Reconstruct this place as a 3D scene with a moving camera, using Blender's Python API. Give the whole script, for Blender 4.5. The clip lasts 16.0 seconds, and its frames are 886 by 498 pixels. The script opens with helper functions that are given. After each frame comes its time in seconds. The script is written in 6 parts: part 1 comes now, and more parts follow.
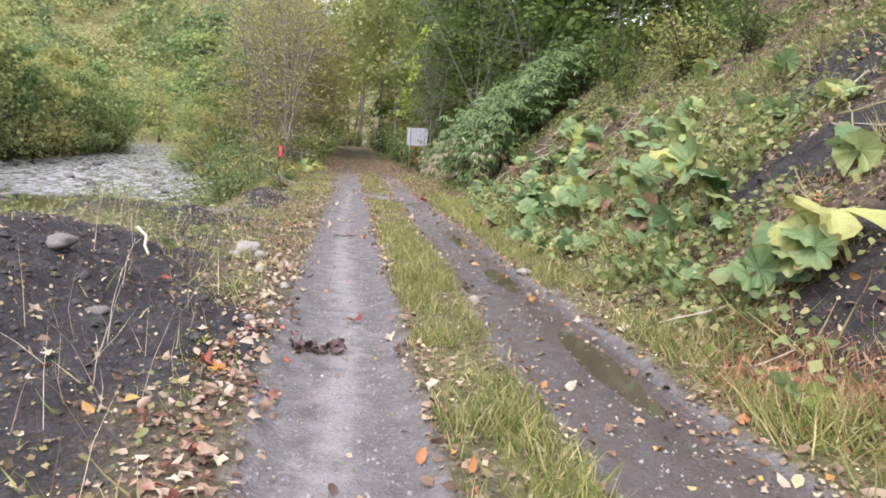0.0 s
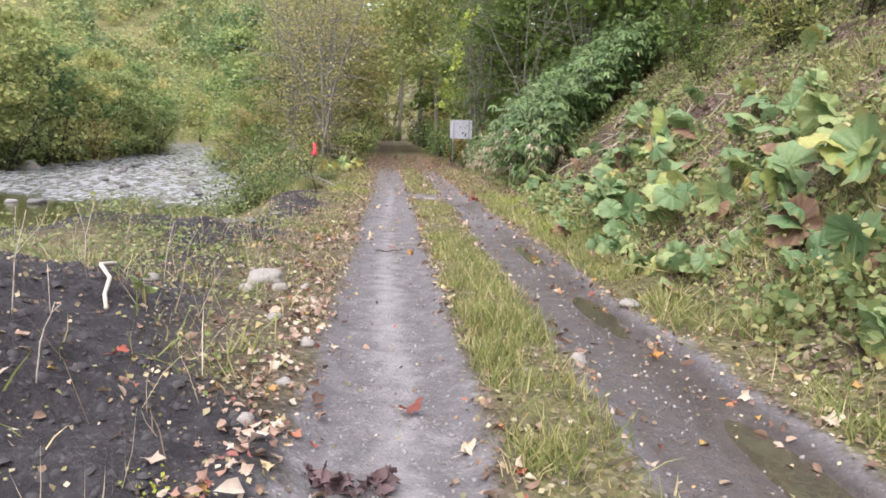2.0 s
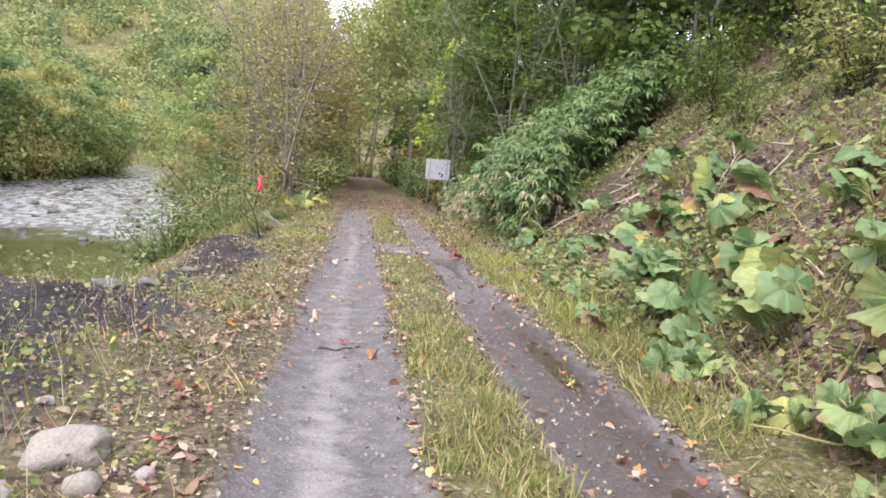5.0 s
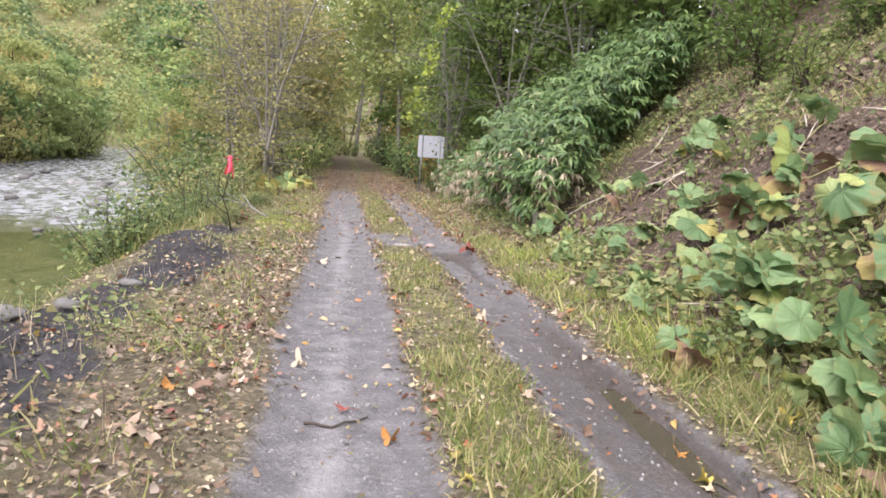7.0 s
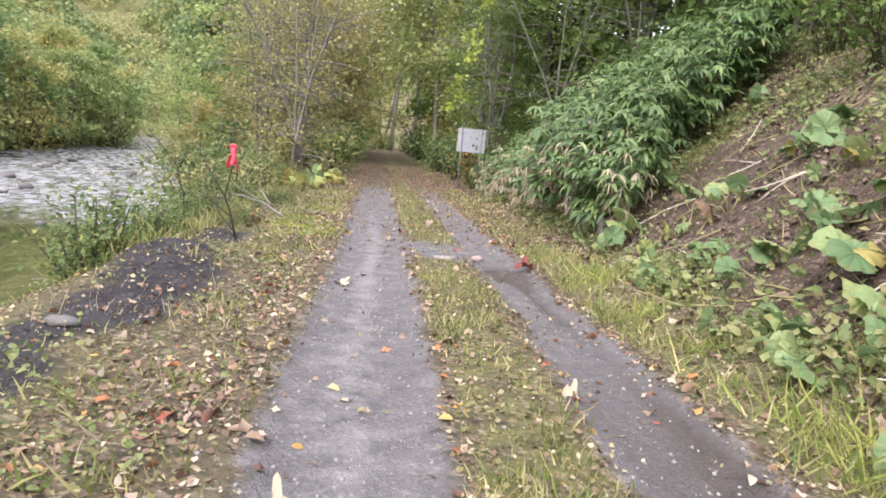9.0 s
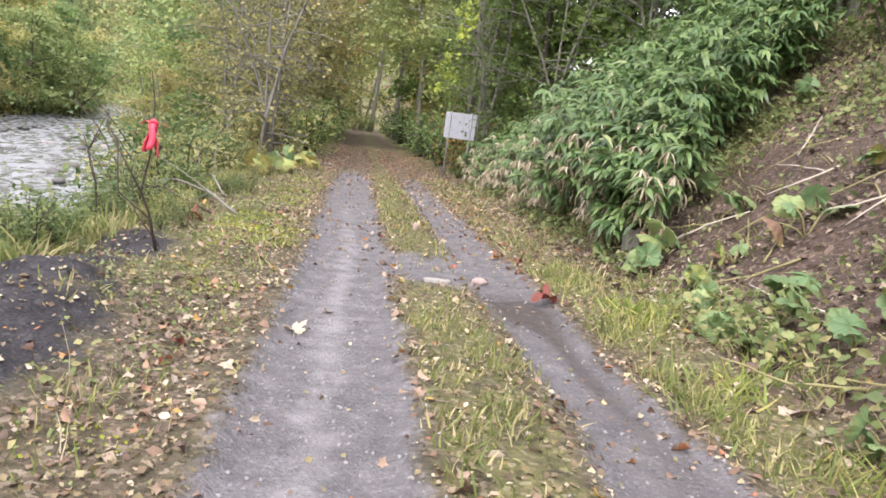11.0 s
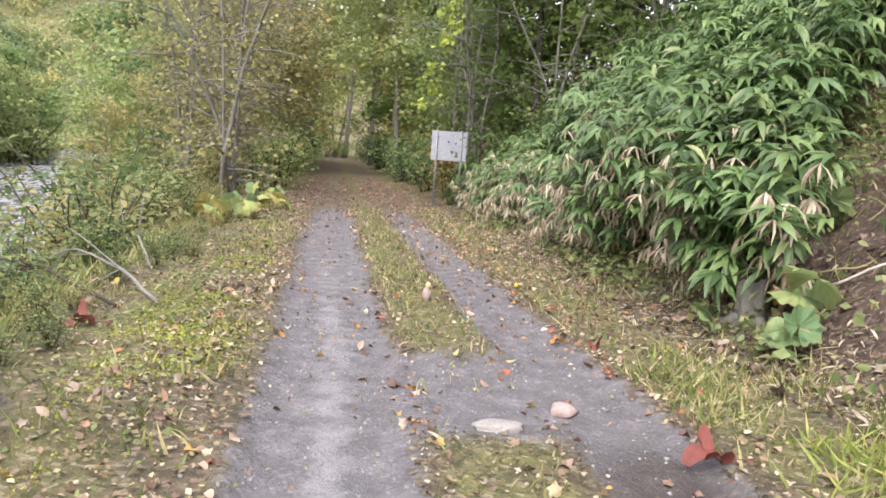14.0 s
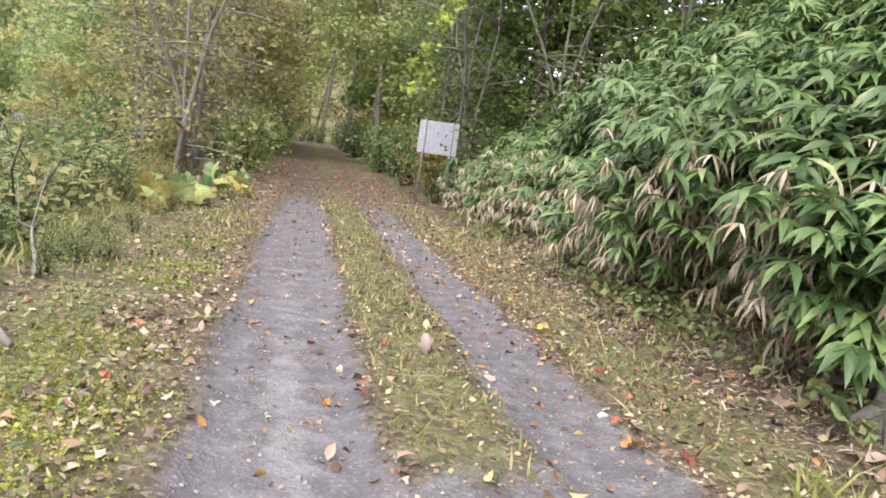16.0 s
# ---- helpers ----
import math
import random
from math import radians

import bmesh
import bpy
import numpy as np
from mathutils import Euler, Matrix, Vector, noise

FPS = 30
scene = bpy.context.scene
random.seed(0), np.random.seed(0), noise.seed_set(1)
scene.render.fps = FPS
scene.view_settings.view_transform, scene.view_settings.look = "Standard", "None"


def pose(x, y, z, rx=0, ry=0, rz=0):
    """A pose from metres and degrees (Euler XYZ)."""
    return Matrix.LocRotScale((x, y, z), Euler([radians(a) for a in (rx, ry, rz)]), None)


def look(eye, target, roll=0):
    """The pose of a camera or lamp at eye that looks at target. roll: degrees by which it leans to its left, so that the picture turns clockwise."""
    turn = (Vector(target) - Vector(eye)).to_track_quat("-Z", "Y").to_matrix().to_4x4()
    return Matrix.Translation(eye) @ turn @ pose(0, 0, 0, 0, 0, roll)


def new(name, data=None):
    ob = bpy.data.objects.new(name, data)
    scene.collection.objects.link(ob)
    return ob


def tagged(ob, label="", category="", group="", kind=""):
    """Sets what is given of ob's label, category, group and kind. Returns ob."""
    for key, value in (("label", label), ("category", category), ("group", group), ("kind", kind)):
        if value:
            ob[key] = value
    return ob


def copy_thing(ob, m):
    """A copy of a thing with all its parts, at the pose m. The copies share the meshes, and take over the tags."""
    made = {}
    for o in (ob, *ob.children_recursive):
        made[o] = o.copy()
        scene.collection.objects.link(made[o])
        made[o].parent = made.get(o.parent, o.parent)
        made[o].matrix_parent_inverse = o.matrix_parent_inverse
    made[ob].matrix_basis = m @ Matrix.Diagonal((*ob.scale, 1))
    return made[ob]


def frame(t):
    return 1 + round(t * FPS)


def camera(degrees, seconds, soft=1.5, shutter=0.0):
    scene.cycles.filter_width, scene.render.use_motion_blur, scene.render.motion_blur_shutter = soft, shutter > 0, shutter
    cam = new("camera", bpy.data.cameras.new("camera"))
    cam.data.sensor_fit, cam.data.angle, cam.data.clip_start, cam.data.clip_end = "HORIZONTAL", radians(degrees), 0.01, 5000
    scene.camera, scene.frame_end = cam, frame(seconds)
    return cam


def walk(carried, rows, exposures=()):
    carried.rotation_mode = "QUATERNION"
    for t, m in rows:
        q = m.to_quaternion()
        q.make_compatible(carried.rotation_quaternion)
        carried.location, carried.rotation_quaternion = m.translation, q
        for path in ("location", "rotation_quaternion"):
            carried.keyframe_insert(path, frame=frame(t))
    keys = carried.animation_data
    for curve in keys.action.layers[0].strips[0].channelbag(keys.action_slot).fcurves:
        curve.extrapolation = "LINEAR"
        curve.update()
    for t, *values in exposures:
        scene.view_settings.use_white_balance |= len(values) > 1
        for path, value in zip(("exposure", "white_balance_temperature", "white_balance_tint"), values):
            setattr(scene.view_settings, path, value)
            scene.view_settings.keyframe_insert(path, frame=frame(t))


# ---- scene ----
# camera and walk: seconds, eye, target, roll
cam = camera(64.9, 16.0, soft=1.7)
PATH = [
    (0, (0.027, 0.059, 1.506), (0.305, 2.018, 1.22), 3.4),
    (0.5, (0.042, 0.597, 1.491), (0.376, 2.552, 1.238), 3.1),
    (1, (0.048, 1.152, 1.481), (0.342, 3.111, 1.206), 2.7),
    (1.5, (-0.021, 1.652, 1.513), (0.291, 3.601, 1.192), 2.7),
    (2, (-0.017, 2.221, 1.499), (0.145, 4.19, 1.188), 1.9),
    (2.5, (-0.025, 2.738, 1.547), (0.317, 4.691, 1.291), 5.4),
    (3, (0.063, 3.295, 1.519), (0.39, 5.256, 1.294), 2.5),
    (3.5, (0.049, 3.835, 1.528), (0.359, 5.799, 1.307), 6.5),
    (4, (0.118, 4.465, 1.502), (0.399, 6.436, 1.314), 4.0),
    (4.5, (0.083, 5.088, 1.491), (0.314, 7.066, 1.295), 5.0),
    (4.7, (0.094, 5.278, 1.515), (0.348, 7.253, 1.326), 5.1),
    (6.8, (-0.031, 7.553, 1.526), (0.184, 9.522, 1.246), 5.1),
    (7, (-0.023, 7.795, 1.505), (0.272, 9.757, 1.252), 4.5),
    (7.5, (0.015, 8.464, 1.456), (0.295, 10.433, 1.249), 3.0),
    (8, (-0.019, 8.979, 1.51), (0.313, 10.941, 1.303), 5.5),
    (8.5, (0.035, 9.512, 1.487), (0.221, 11.488, 1.242), 3.8),
    (8.7, (0.033, 9.701, 1.46), (0.218, 11.675, 1.19), 5.2),
    (10.8, (0.098, 12.115, 1.515), (0.393, 14.073, 1.231), 4.8),
    (11, (0.048, 12.355, 1.5), (0.323, 14.312, 1.189), 8.0),
    (11.5, (0.058, 12.906, 1.524), (0.381, 14.865, 1.282), 7.4),
    (12, (0.101, 13.471, 1.531), (0.393, 15.43, 1.245), 5.2),
    (12.5, (0.075, 13.972, 1.569), (0.405, 15.931, 1.333), 8.7),
    (13, (0.099, 14.533, 1.576), (0.38, 16.504, 1.375), 5.8),
    (13.5, (0.023, 15.105, 1.588), (0.333, 17.072, 1.401), 8.0),
    (14, (0.009, 15.69, 1.535), (0.332, 17.648, 1.285), 4.1),
    (14.5, (-0.034, 16.272, 1.546), (0.278, 18.226, 1.254), 7.5),
    (15, (0.025, 16.854, 1.517), (0.426, 18.796, 1.254), 6.0),
    (15.5, (0.009, 17.432, 1.508), (0.378, 19.379, 1.226), 9.1),
    (16, (0.027, 17.964, 1.502), (0.437, 19.905, 1.243), 8.3),
]
walk(cam, [(t, look(eye, target, roll)) for t, eye, target, roll in PATH], exposures=((0, 1.27), (4, 1.36), (8, 1.43), (16, 1.48)))

# ---- light: overcast sky, soft sun from behind the walker ----
SUN_EL, SUN_AZ = 52, 212
world = bpy.data.worlds.new("overcast_sky")
scene.world = world
world.use_nodes = True
wn = world.node_tree
sky = wn.nodes.new("ShaderNodeTexSky")
sky.sky_type = "NISHITA"
sky.sun_disc = False
sky.sun_elevation, sky.sun_rotation = radians(SUN_EL), radians(SUN_AZ)
sky.air_density, sky.dust_density, sky.ozone_density = 1.0, 4.0, 1.0
pale = wn.nodes.new("ShaderNodeMixRGB")
pale.inputs[0].default_value = 0.75
pale.inputs[2].default_value = (9.8, 9.2, 10.6, 1)
wn.links.new(sky.outputs[0], pale.inputs[1])
wn.links.new(pale.outputs[0], wn.nodes["Background"].inputs[0])
wn.nodes["Background"].inputs[1].default_value = 0.12
sun = new("sun", bpy.data.lights.new("sun", "SUN"))
sun.data.energy, sun.data.angle, sun.data.color = 1.4, radians(30), (1.0, 0.96, 0.9)
sun.matrix_world = look((0, 0, 50), (50 * math.sin(radians(SUN_AZ)) / math.tan(radians(SUN_EL)) * -1,
                                     50 * math.cos(radians(SUN_AZ)) / math.tan(radians(SUN_EL)) * -1, 0))

# ---- small tools ----
rng = np.random.default_rng(7)


def mk_mesh(name, verts, faces, smooth=True):
    """A mesh from an array of vertices and a list of face arrays."""
    me = bpy.data.meshes.new(name)
    verts = np.ascontiguousarray(verts, dtype=np.float32)
    me.vertices.add(len(verts))
    me.vertices.foreach_set("co", verts.ravel())
    loops = np.concatenate([f.ravel() for f in faces]).astype(np.int32)
    totals = np.concatenate([np.full(len(f), f.shape[1]) for f in faces])
    starts = np.concatenate([[0], np.cumsum(totals)[:-1]]).astype(np.int32)
    me.loops.add(len(loops))
    me.loops.foreach_set("vertex_index", loops)
    me.polygons.add(len(totals))
    me.polygons.foreach_set("loop_start", starts)
    if smooth:
        me.polygons.foreach_set("use_smooth", np.ones(len(totals), dtype=bool))
    me.update(calc_edges=True)
    me.validate()
    return me


def part(name, me, material, parent=None, label="", at=None):
    """Links a mesh as one object, under a thing or part if one is given."""
    if not me.materials:
        me.materials.append(material)
    ob = new(name, me)
    if parent is not None:
        ob.parent = parent
    if at is not None:
        ob.matrix_basis = at
    return tagged(ob, label)


def thing(name, at, label, category, group="", kind=""):
    ob = new(name)
    ob.empty_display_size = 0.1
    ob.matrix_basis = at
    return tagged(ob, label, category, group, kind)


def smooth(a, b, v):
    t = np.clip((np.asarray(v, float) - a) / (b - a), 0, 1)
    return t * t * (3 - 2 * t)


def vnoise(x, y, size, seed=0):
    """Smooth value noise from -1 to 1."""
    x, y = np.asarray(x, float) / size, np.asarray(y, float) / size
    ix, iy = np.floor(x), np.floor(y)
    fx, fy = x - ix, y - iy
    fx, fy = fx * fx * (3 - 2 * fx), fy * fy * (3 - 2 * fy)

    def h(i, j):
        s = np.sin(i * 127.1 + j * 311.7 + seed * 74.7) * 43758.5453
        return 2 * (s - np.floor(s)) - 1
    a, b, c, d = h(ix, iy), h(ix + 1, iy), h(ix, iy + 1), h(ix + 1, iy + 1)
    return (a + (b - a) * fx) * (1 - fy) + (c + (d - c) * fx) * fy


def turned(axis, up):
    """Rotation arrays whose y runs along axis and whose z leans to up."""
    y = axis / (np.linalg.norm(axis, axis=1, keepdims=True) + 1e-9)
    x = np.cross(y, up)
    x /= np.linalg.norm(x, axis=1, keepdims=True) + 1e-9
    return np.stack([x, y, np.cross(x, y)], axis=2)


def strewn(template, pos, rot, scale):
    """Vertices and faces of many turned and scaled copies of a template."""
    tv, tf = template
    scale = np.asarray(scale, float)
    if scale.ndim == 1:
        scale = scale[:, None].repeat(3, 1)
    v = np.einsum("nij,nkj->nki", rot, tv[None] * scale[:, None, :]) + pos[:, None, :]
    n, k = len(pos), len(tv)
    off = (np.arange(n) * k)[:, None, None]
    return v.reshape(-1, 3), [(f[None] + off).reshape(-1, f.shape[1]) for f in tf]


def merged(pieces):
    """Several (verts, faces) as one."""
    vs, fs, n = [], [], 0
    for v, f in pieces:
        vs.append(v)
        fs += [g + n for g in f]
        n += len(v)
    return np.concatenate(vs), fs


def tube(points, radii, sides=7):
    """A tapered tube along points."""
    p = np.asarray(points, float)
    r = np.asarray(radii, float)
    d = np.gradient(p, axis=0)
    ref = np.where(np.abs(d[:, 2:3]) > 0.8 * np.linalg.norm(d, axis=1, keepdims=True), [[1.0, 0, 0]], [[0, 0, 1.0]])
    m = turned(d, ref)
    a = np.linspace(0, 2 * np.pi, sides, endpoint=False)
    ring = np.cos(a)[None, :, None] * m[:, None, :, 0] + np.sin(a)[None, :, None] * m[:, None, :, 2]
    v = (p[:, None, :] + ring * r[:, None, None]).reshape(-1, 3)
    i, j = np.meshgrid(np.arange(len(p) - 1), np.arange(sides), indexing="ij")
    j2 = (j + 1) % sides
    f = np.stack([i * sides + j, i * sides + j2, (i + 1) * sides + j2, (i + 1) * sides + j], -1).reshape(-1, 4)
    caps = np.arange(sides)
    return v, [f, caps[::-1][None], (caps + (len(p) - 1) * sides)[None]]


def unit(n, g=rng):
    v = g.normal(size=(n, 3))
    return v / np.linalg.norm(v, axis=1, keepdims=True)


# leaf shapes: y is the length, z the upper side
T_LEAF = (np.array([[0, 0, 0], [0.40, 0.45, 0.08], [0, 1, -0.08], [-0.40, 0.45, 0.08]], float), [np.array([[0, 1, 2], [0, 2, 3]])])
T_BLADE = (np.array([[-0.5, 0, 0], [0.5, 0, 0], [-0.38, 0.5, 0.05], [0.38, 0.5, 0.05], [0, 1, 0.3]], float),
           [np.array([[0, 1, 3], [0, 3, 2], [2, 3, 4]])])
T_LANCE = (np.array([[0, 0, 0], [0.075, 0.3, 0.05], [0, 0.3, 0.03], [-0.075, 0.3, 0.05],
                     [0.07, 0.62, 0.03], [0, 0.62, 0.0], [-0.07, 0.62, 0.03], [0, 1, -0.16]], float),
           [np.array([[0, 1, 2], [0, 2, 3], [4, 7, 5], [5, 7, 6]]), np.array([[1, 4, 5, 2], [2, 5, 6, 3]])])


def star_leaf(lobes, deep, curl):
    """A lobed fallen leaf, curled along its rim."""
    n = lobes * 2
    a = np.linspace(-0.5 * np.pi + 0.25, 1.5 * np.pi - 0.25, n)
    r = np.where(np.arange(n) % 2 == 0, 0.5, 0.5 * deep) * (1 + 0.15 * np.sin(a * 3))
    rim = np.stack([np.cos(a) * r, np.sin(a) * r + 0.4, curl * np.sin(a * 2 + 1) * r], 1)
    v = np.concatenate([[[0, 0.3, -0.04]], rim])
    return v, [np.array([[0, k, k % n + 1] for k in range(1, n + 1)])]


def oval_leaf(curl, bend):
    """A pointed oval leaf, cupped across and bent along its length."""
    v = [[0, 0, 0]]
    for a, b in ((0.3, 0.27), (0.68, 0.24)):
        z = bend * a * a
        v += [[-b, a, z + curl * b], [0, a, z], [b, a, z + curl * b * 0.7]]
    v.append([0.03, 1, bend])
    return np.array(v, float), [np.array([[0, 2, 1], [0, 3, 2], [4, 5, 7], [5, 6, 7]]), np.array([[1, 2, 5, 4], [2, 3, 6, 5]])]


# ---- materials ----
def mat_nodes(name, rough=0.8, spec=0.3):
    m = bpy.data.materials.new(name)
    m.use_nodes = True
    nt = m.node_tree
    b = nt.nodes["Principled BSDF"]
    b.inputs["Roughness"].default_value = rough
    b.inputs["Specular IOR Level"].default_value = spec
    return m, nt, b


def mixed(nt, fac, a, b, mode="MIX"):
    """Mix of two colours; each of the three is a socket or a value."""
    n = nt.nodes.new("ShaderNodeMixRGB")
    n.blend_type = mode
    for k, v in enumerate((fac, a, b)):
        if isinstance(v, bpy.types.NodeSocket):
            nt.links.new(v, n.inputs[k])
        elif k == 0:
            n.inputs[0].default_value = v
        else:
            n.inputs[k].default_value = (*v, 1)
    return n.outputs[0]


def calc(nt, op, a, b=0.0, clamp=False):
    n = nt.nodes.new("ShaderNodeMath")
    n.operation, n.use_clamp = op, clamp
    for k, v in enumerate((a, b)):
        if isinstance(v, bpy.types.NodeSocket):
            nt.links.new(v, n.inputs[k])
        else:
            n.inputs[k].default_value = v
    return n.outputs[0]


def noised(nt, scale, detail=4.0, rough=0.6, where="Object"):
    tc = nt.nodes.new("ShaderNodeTexCoord")
    n = nt.nodes.new("ShaderNodeTexNoise")
    n.inputs["Scale"].default_value, n.inputs["Detail"].default_value, n.inputs["Roughness"].default_value = scale, detail, rough
    nt.links.new(tc.outputs[where], n.inputs["Vector"])
    return n.outputs[0]


def ramp(nt, fac, stops):
    n = nt.nodes.new("ShaderNodeValToRGB")
    el = n.color_ramp.elements
    while len(el) < len(stops):
        el.new(0.5)
    for e, (p, c) in zip(el, stops):
        e.position, e.color = p, (*c, 1)
    nt.links.new(fac, n.inputs[0])
    return n.outputs[0]


def bumped(nt, bsdf, height, dist, strength=1.0):
    n = nt.nodes.new("ShaderNodeBump")
    n.inputs["Strength"].default_value, n.inputs["Distance"].default_value = strength, dist
    nt.links.new(height, n.inputs["Height"])
    nt.links.new(n.outputs[0], bsdf.inputs["Normal"])


def leaf_mat(name, stops, rough=0.55, thin=0.45, patch=0.2, spec=0.35, own=0.0, gain=1.0, veins=0, crowd=0.0):
    """Leaves: a colour for each leaf from the stops, broad patches, light through the blade."""
    m, nt, b = mat_nodes(name, rough, spec)
    geo = nt.nodes.new("ShaderNodeNewGeometry")
    fac = geo.outputs["Random Per Island"]
    if own:
        oi = nt.nodes.new("ShaderNodeObjectInfo")
        fac = calc(nt, "ADD", calc(nt, "MULTIPLY", fac, 1 - own), calc(nt, "MULTIPLY", oi.outputs["Random"], own))
    if crowd:
        spot = calc(nt, "ADD", calc(nt, "MULTIPLY", calc(nt, "SUBTRACT", noised(nt, 0.16, 2), 0.5), 2.6), 0.5, True)
        fac = calc(nt, "ADD", calc(nt, "MULTIPLY", fac, 1 - crowd), calc(nt, "MULTIPLY", spot, crowd))
    col = ramp(nt, fac, [(p, tuple(min(1.0, v * gain) for v in c)) for p, c in stops])
    shade = ramp(nt, noised(nt, 1.3, 3), [(0.3, (1 - patch,) * 3), (0.7, (1 + patch,) * 3)])
    col = mixed(nt, 1.0, col, shade, "MULTIPLY")
    fine = ramp(nt, noised(nt, 25, 3), [(0.3, (0.82, 0.82, 0.8)), (0.7, (1.12, 1.12, 1.1))])
    col = mixed(nt, 1.0, col, fine, "MULTIPLY")
    if veins:
        tcv, gr = nt.nodes.new("ShaderNodeTexCoord"), nt.nodes.new("ShaderNodeTexGradient")
        gr.gradient_type = "RADIAL"
        nt.links.new(tcv.outputs["Object"], gr.inputs[0])
        saw = calc(nt, "PINGPONG", calc(nt, "MULTIPLY", gr.outputs["Fac"], float(veins)), 0.5)
        col = mixed(nt, 1.0, col, ramp(nt, saw, [(0.0, (1.12, 1.10, 1.06)), (0.10, (1.0, 1.0, 1.0)), (0.5, (0.97, 0.97, 0.96))]), "MULTIPLY")
        bumped(nt, b, saw, 0.006)
        far_out = nt.nodes.new("ShaderNodeVectorMath")
        far_out.operation = "LENGTH"
        nt.links.new(tcv.outputs["Object"], far_out.inputs[0])
        rim = calc(nt, "ADD", far_out.outputs["Value"], calc(nt, "MULTIPLY", calc(nt, "SUBTRACT", noised(nt, 2.6, 5), 0.5), 2.4))
        worn_rim = nt.nodes.new("ShaderNodeMapRange")
        worn_rim.inputs[1].default_value, worn_rim.inputs[2].default_value = 0.95, 1.6
        nt.links.new(rim, worn_rim.inputs[0])
        col = mixed(nt, worn_rim.outputs[0], col, mixed(nt, noised(nt, 5, 4), (0.34, 0.31, 0.10), (0.20, 0.12, 0.06)))
    nt.links.new(col, b.inputs["Base Color"])
    tr = nt.nodes.new("ShaderNodeBsdfTranslucent")
    nt.links.new(col, tr.inputs[0])
    mx = nt.nodes.new("ShaderNodeMixShader")
    mx.inputs[0].default_value = thin
    nt.links.new(b.outputs[0], mx.inputs[1])
    nt.links.new(tr.outputs[0], mx.inputs[2])
    nt.links.new(mx.outputs[0], nt.nodes["Material Output"].inputs[0])
    return m


def plain_mat(name, c1, c2, scale, rough=0.8, bump=0.004, spec=0.3, metal=0.0, stretch=None):
    """Two tones in noise with fine relief."""
    m, nt, b = mat_nodes(name, rough, spec)
    b.inputs["Metallic"].default_value = metal
    big = noised(nt, scale, 5)
    fine = noised(nt, scale * 9, 4)
    col = mixed(nt, big, c1, c2)
    col = mixed(nt, 1.0, col, ramp(nt, fine, [(0.3, (0.75,) * 3), (0.7, (1.2,) * 3)]), "MULTIPLY")
    nt.links.new(col, b.inputs["Base Color"])
    bumped(nt, b, calc(nt, "ADD", big, calc(nt, "MULTIPLY", fine, 0.5)), bump)
    return m


M_GREEN = leaf_mat("green_leaves", [(0.0, (0.06, 0.095, 0.03)), (0.45, (0.095, 0.14, 0.042)), (0.8, (0.14, 0.18, 0.05)), (1.0, (0.24, 0.23, 0.06))], own=0.6, thin=0.4, gain=1.6, spec=0.2)
M_YELLOW = leaf_mat("yellow_green_leaves", [(0.0, (0.085, 0.125, 0.05)), (0.5, (0.155, 0.18, 0.07)), (0.85, (0.25, 0.235, 0.09)), (1.0, (0.30, 0.19, 0.09))], own=0.75, thin=0.38, gain=1.85, spec=0.15)
M_AUTUMN = leaf_mat("autumn_leaves", [(0.0, (0.15, 0.13, 0.05)), (0.5, (0.25, 0.175, 0.065)), (0.85, (0.33, 0.17, 0.06)), (1.0, (0.35, 0.12, 0.05))], own=0.4, thin=0.55, gain=1.58)
M_OLIVE = leaf_mat("dull_olive_leaves", [(0.0, (0.11, 0.115, 0.05)), (0.6, (0.18, 0.175, 0.075)), (1.0, (0.28, 0.22, 0.09))], own=0.5, thin=0.45, gain=1.95)
M_SHRUB = leaf_mat("shrub_leaves", [(0.0, (0.06, 0.10, 0.042)), (0.6, (0.115, 0.17, 0.065)), (1.0, (0.23, 0.25, 0.09))], own=0.7, thin=0.38, gain=1.78, spec=0.2)
M_SASA = leaf_mat("bamboo_grass_leaves", [(0.0, (0.05, 0.092, 0.034)), (0.5, (0.09, 0.15, 0.052)), (0.95, (0.155, 0.22, 0.08)), (1.0, (0.28, 0.29, 0.14))], rough=0.4, thin=0.25, spec=0.4, gain=1.25)
M_FAR = leaf_mat("far_woods_leaves", [(0.0, (0.055, 0.09, 0.05)), (0.3, (0.11, 0.15, 0.07)), (0.6, (0.19, 0.22, 0.095)), (0.85, (0.27, 0.26, 0.11)), (1.0, (0.30, 0.20, 0.10))], thin=0.35, gain=1.68, crowd=0.75, spec=0.15)
M_STRAW = leaf_mat("withered_leaves", [(0.0, (0.24, 0.18, 0.12)), (0.5, (0.40, 0.34, 0.245)), (1.0, (0.54, 0.49, 0.38))], rough=0.8, thin=0.2)
M_GRASS = leaf_mat("grass_blades", [(0.0, (0.11, 0.15, 0.045)), (0.45, (0.20, 0.23, 0.075)), (0.75, (0.32, 0.30, 0.13)), (1.0, (0.48, 0.41, 0.24))], thin=0.4, gain=1.2)
M_TUFT = leaf_mat("tuft_grass_blades", [(0.0, (0.16, 0.22, 0.055)), (0.6, (0.29, 0.33, 0.09)), (1.0, (0.46, 0.42, 0.16))], thin=0.4, gain=1.2)
M_LITTER = leaf_mat("fallen_leaf_mix", [(0.0, (0.10, 0.06, 0.045)), (0.35, (0.23, 0.15, 0.105)), (0.6, (0.36, 0.265, 0.195)), (0.8, (0.50, 0.42, 0.33)), (0.88, (0.44, 0.32, 0.10)), (0.95, (0.40, 0.18, 0.08)), (1.0, (0.32, 0.09, 0.07))], rough=0.7, thin=0.12, patch=0.1)
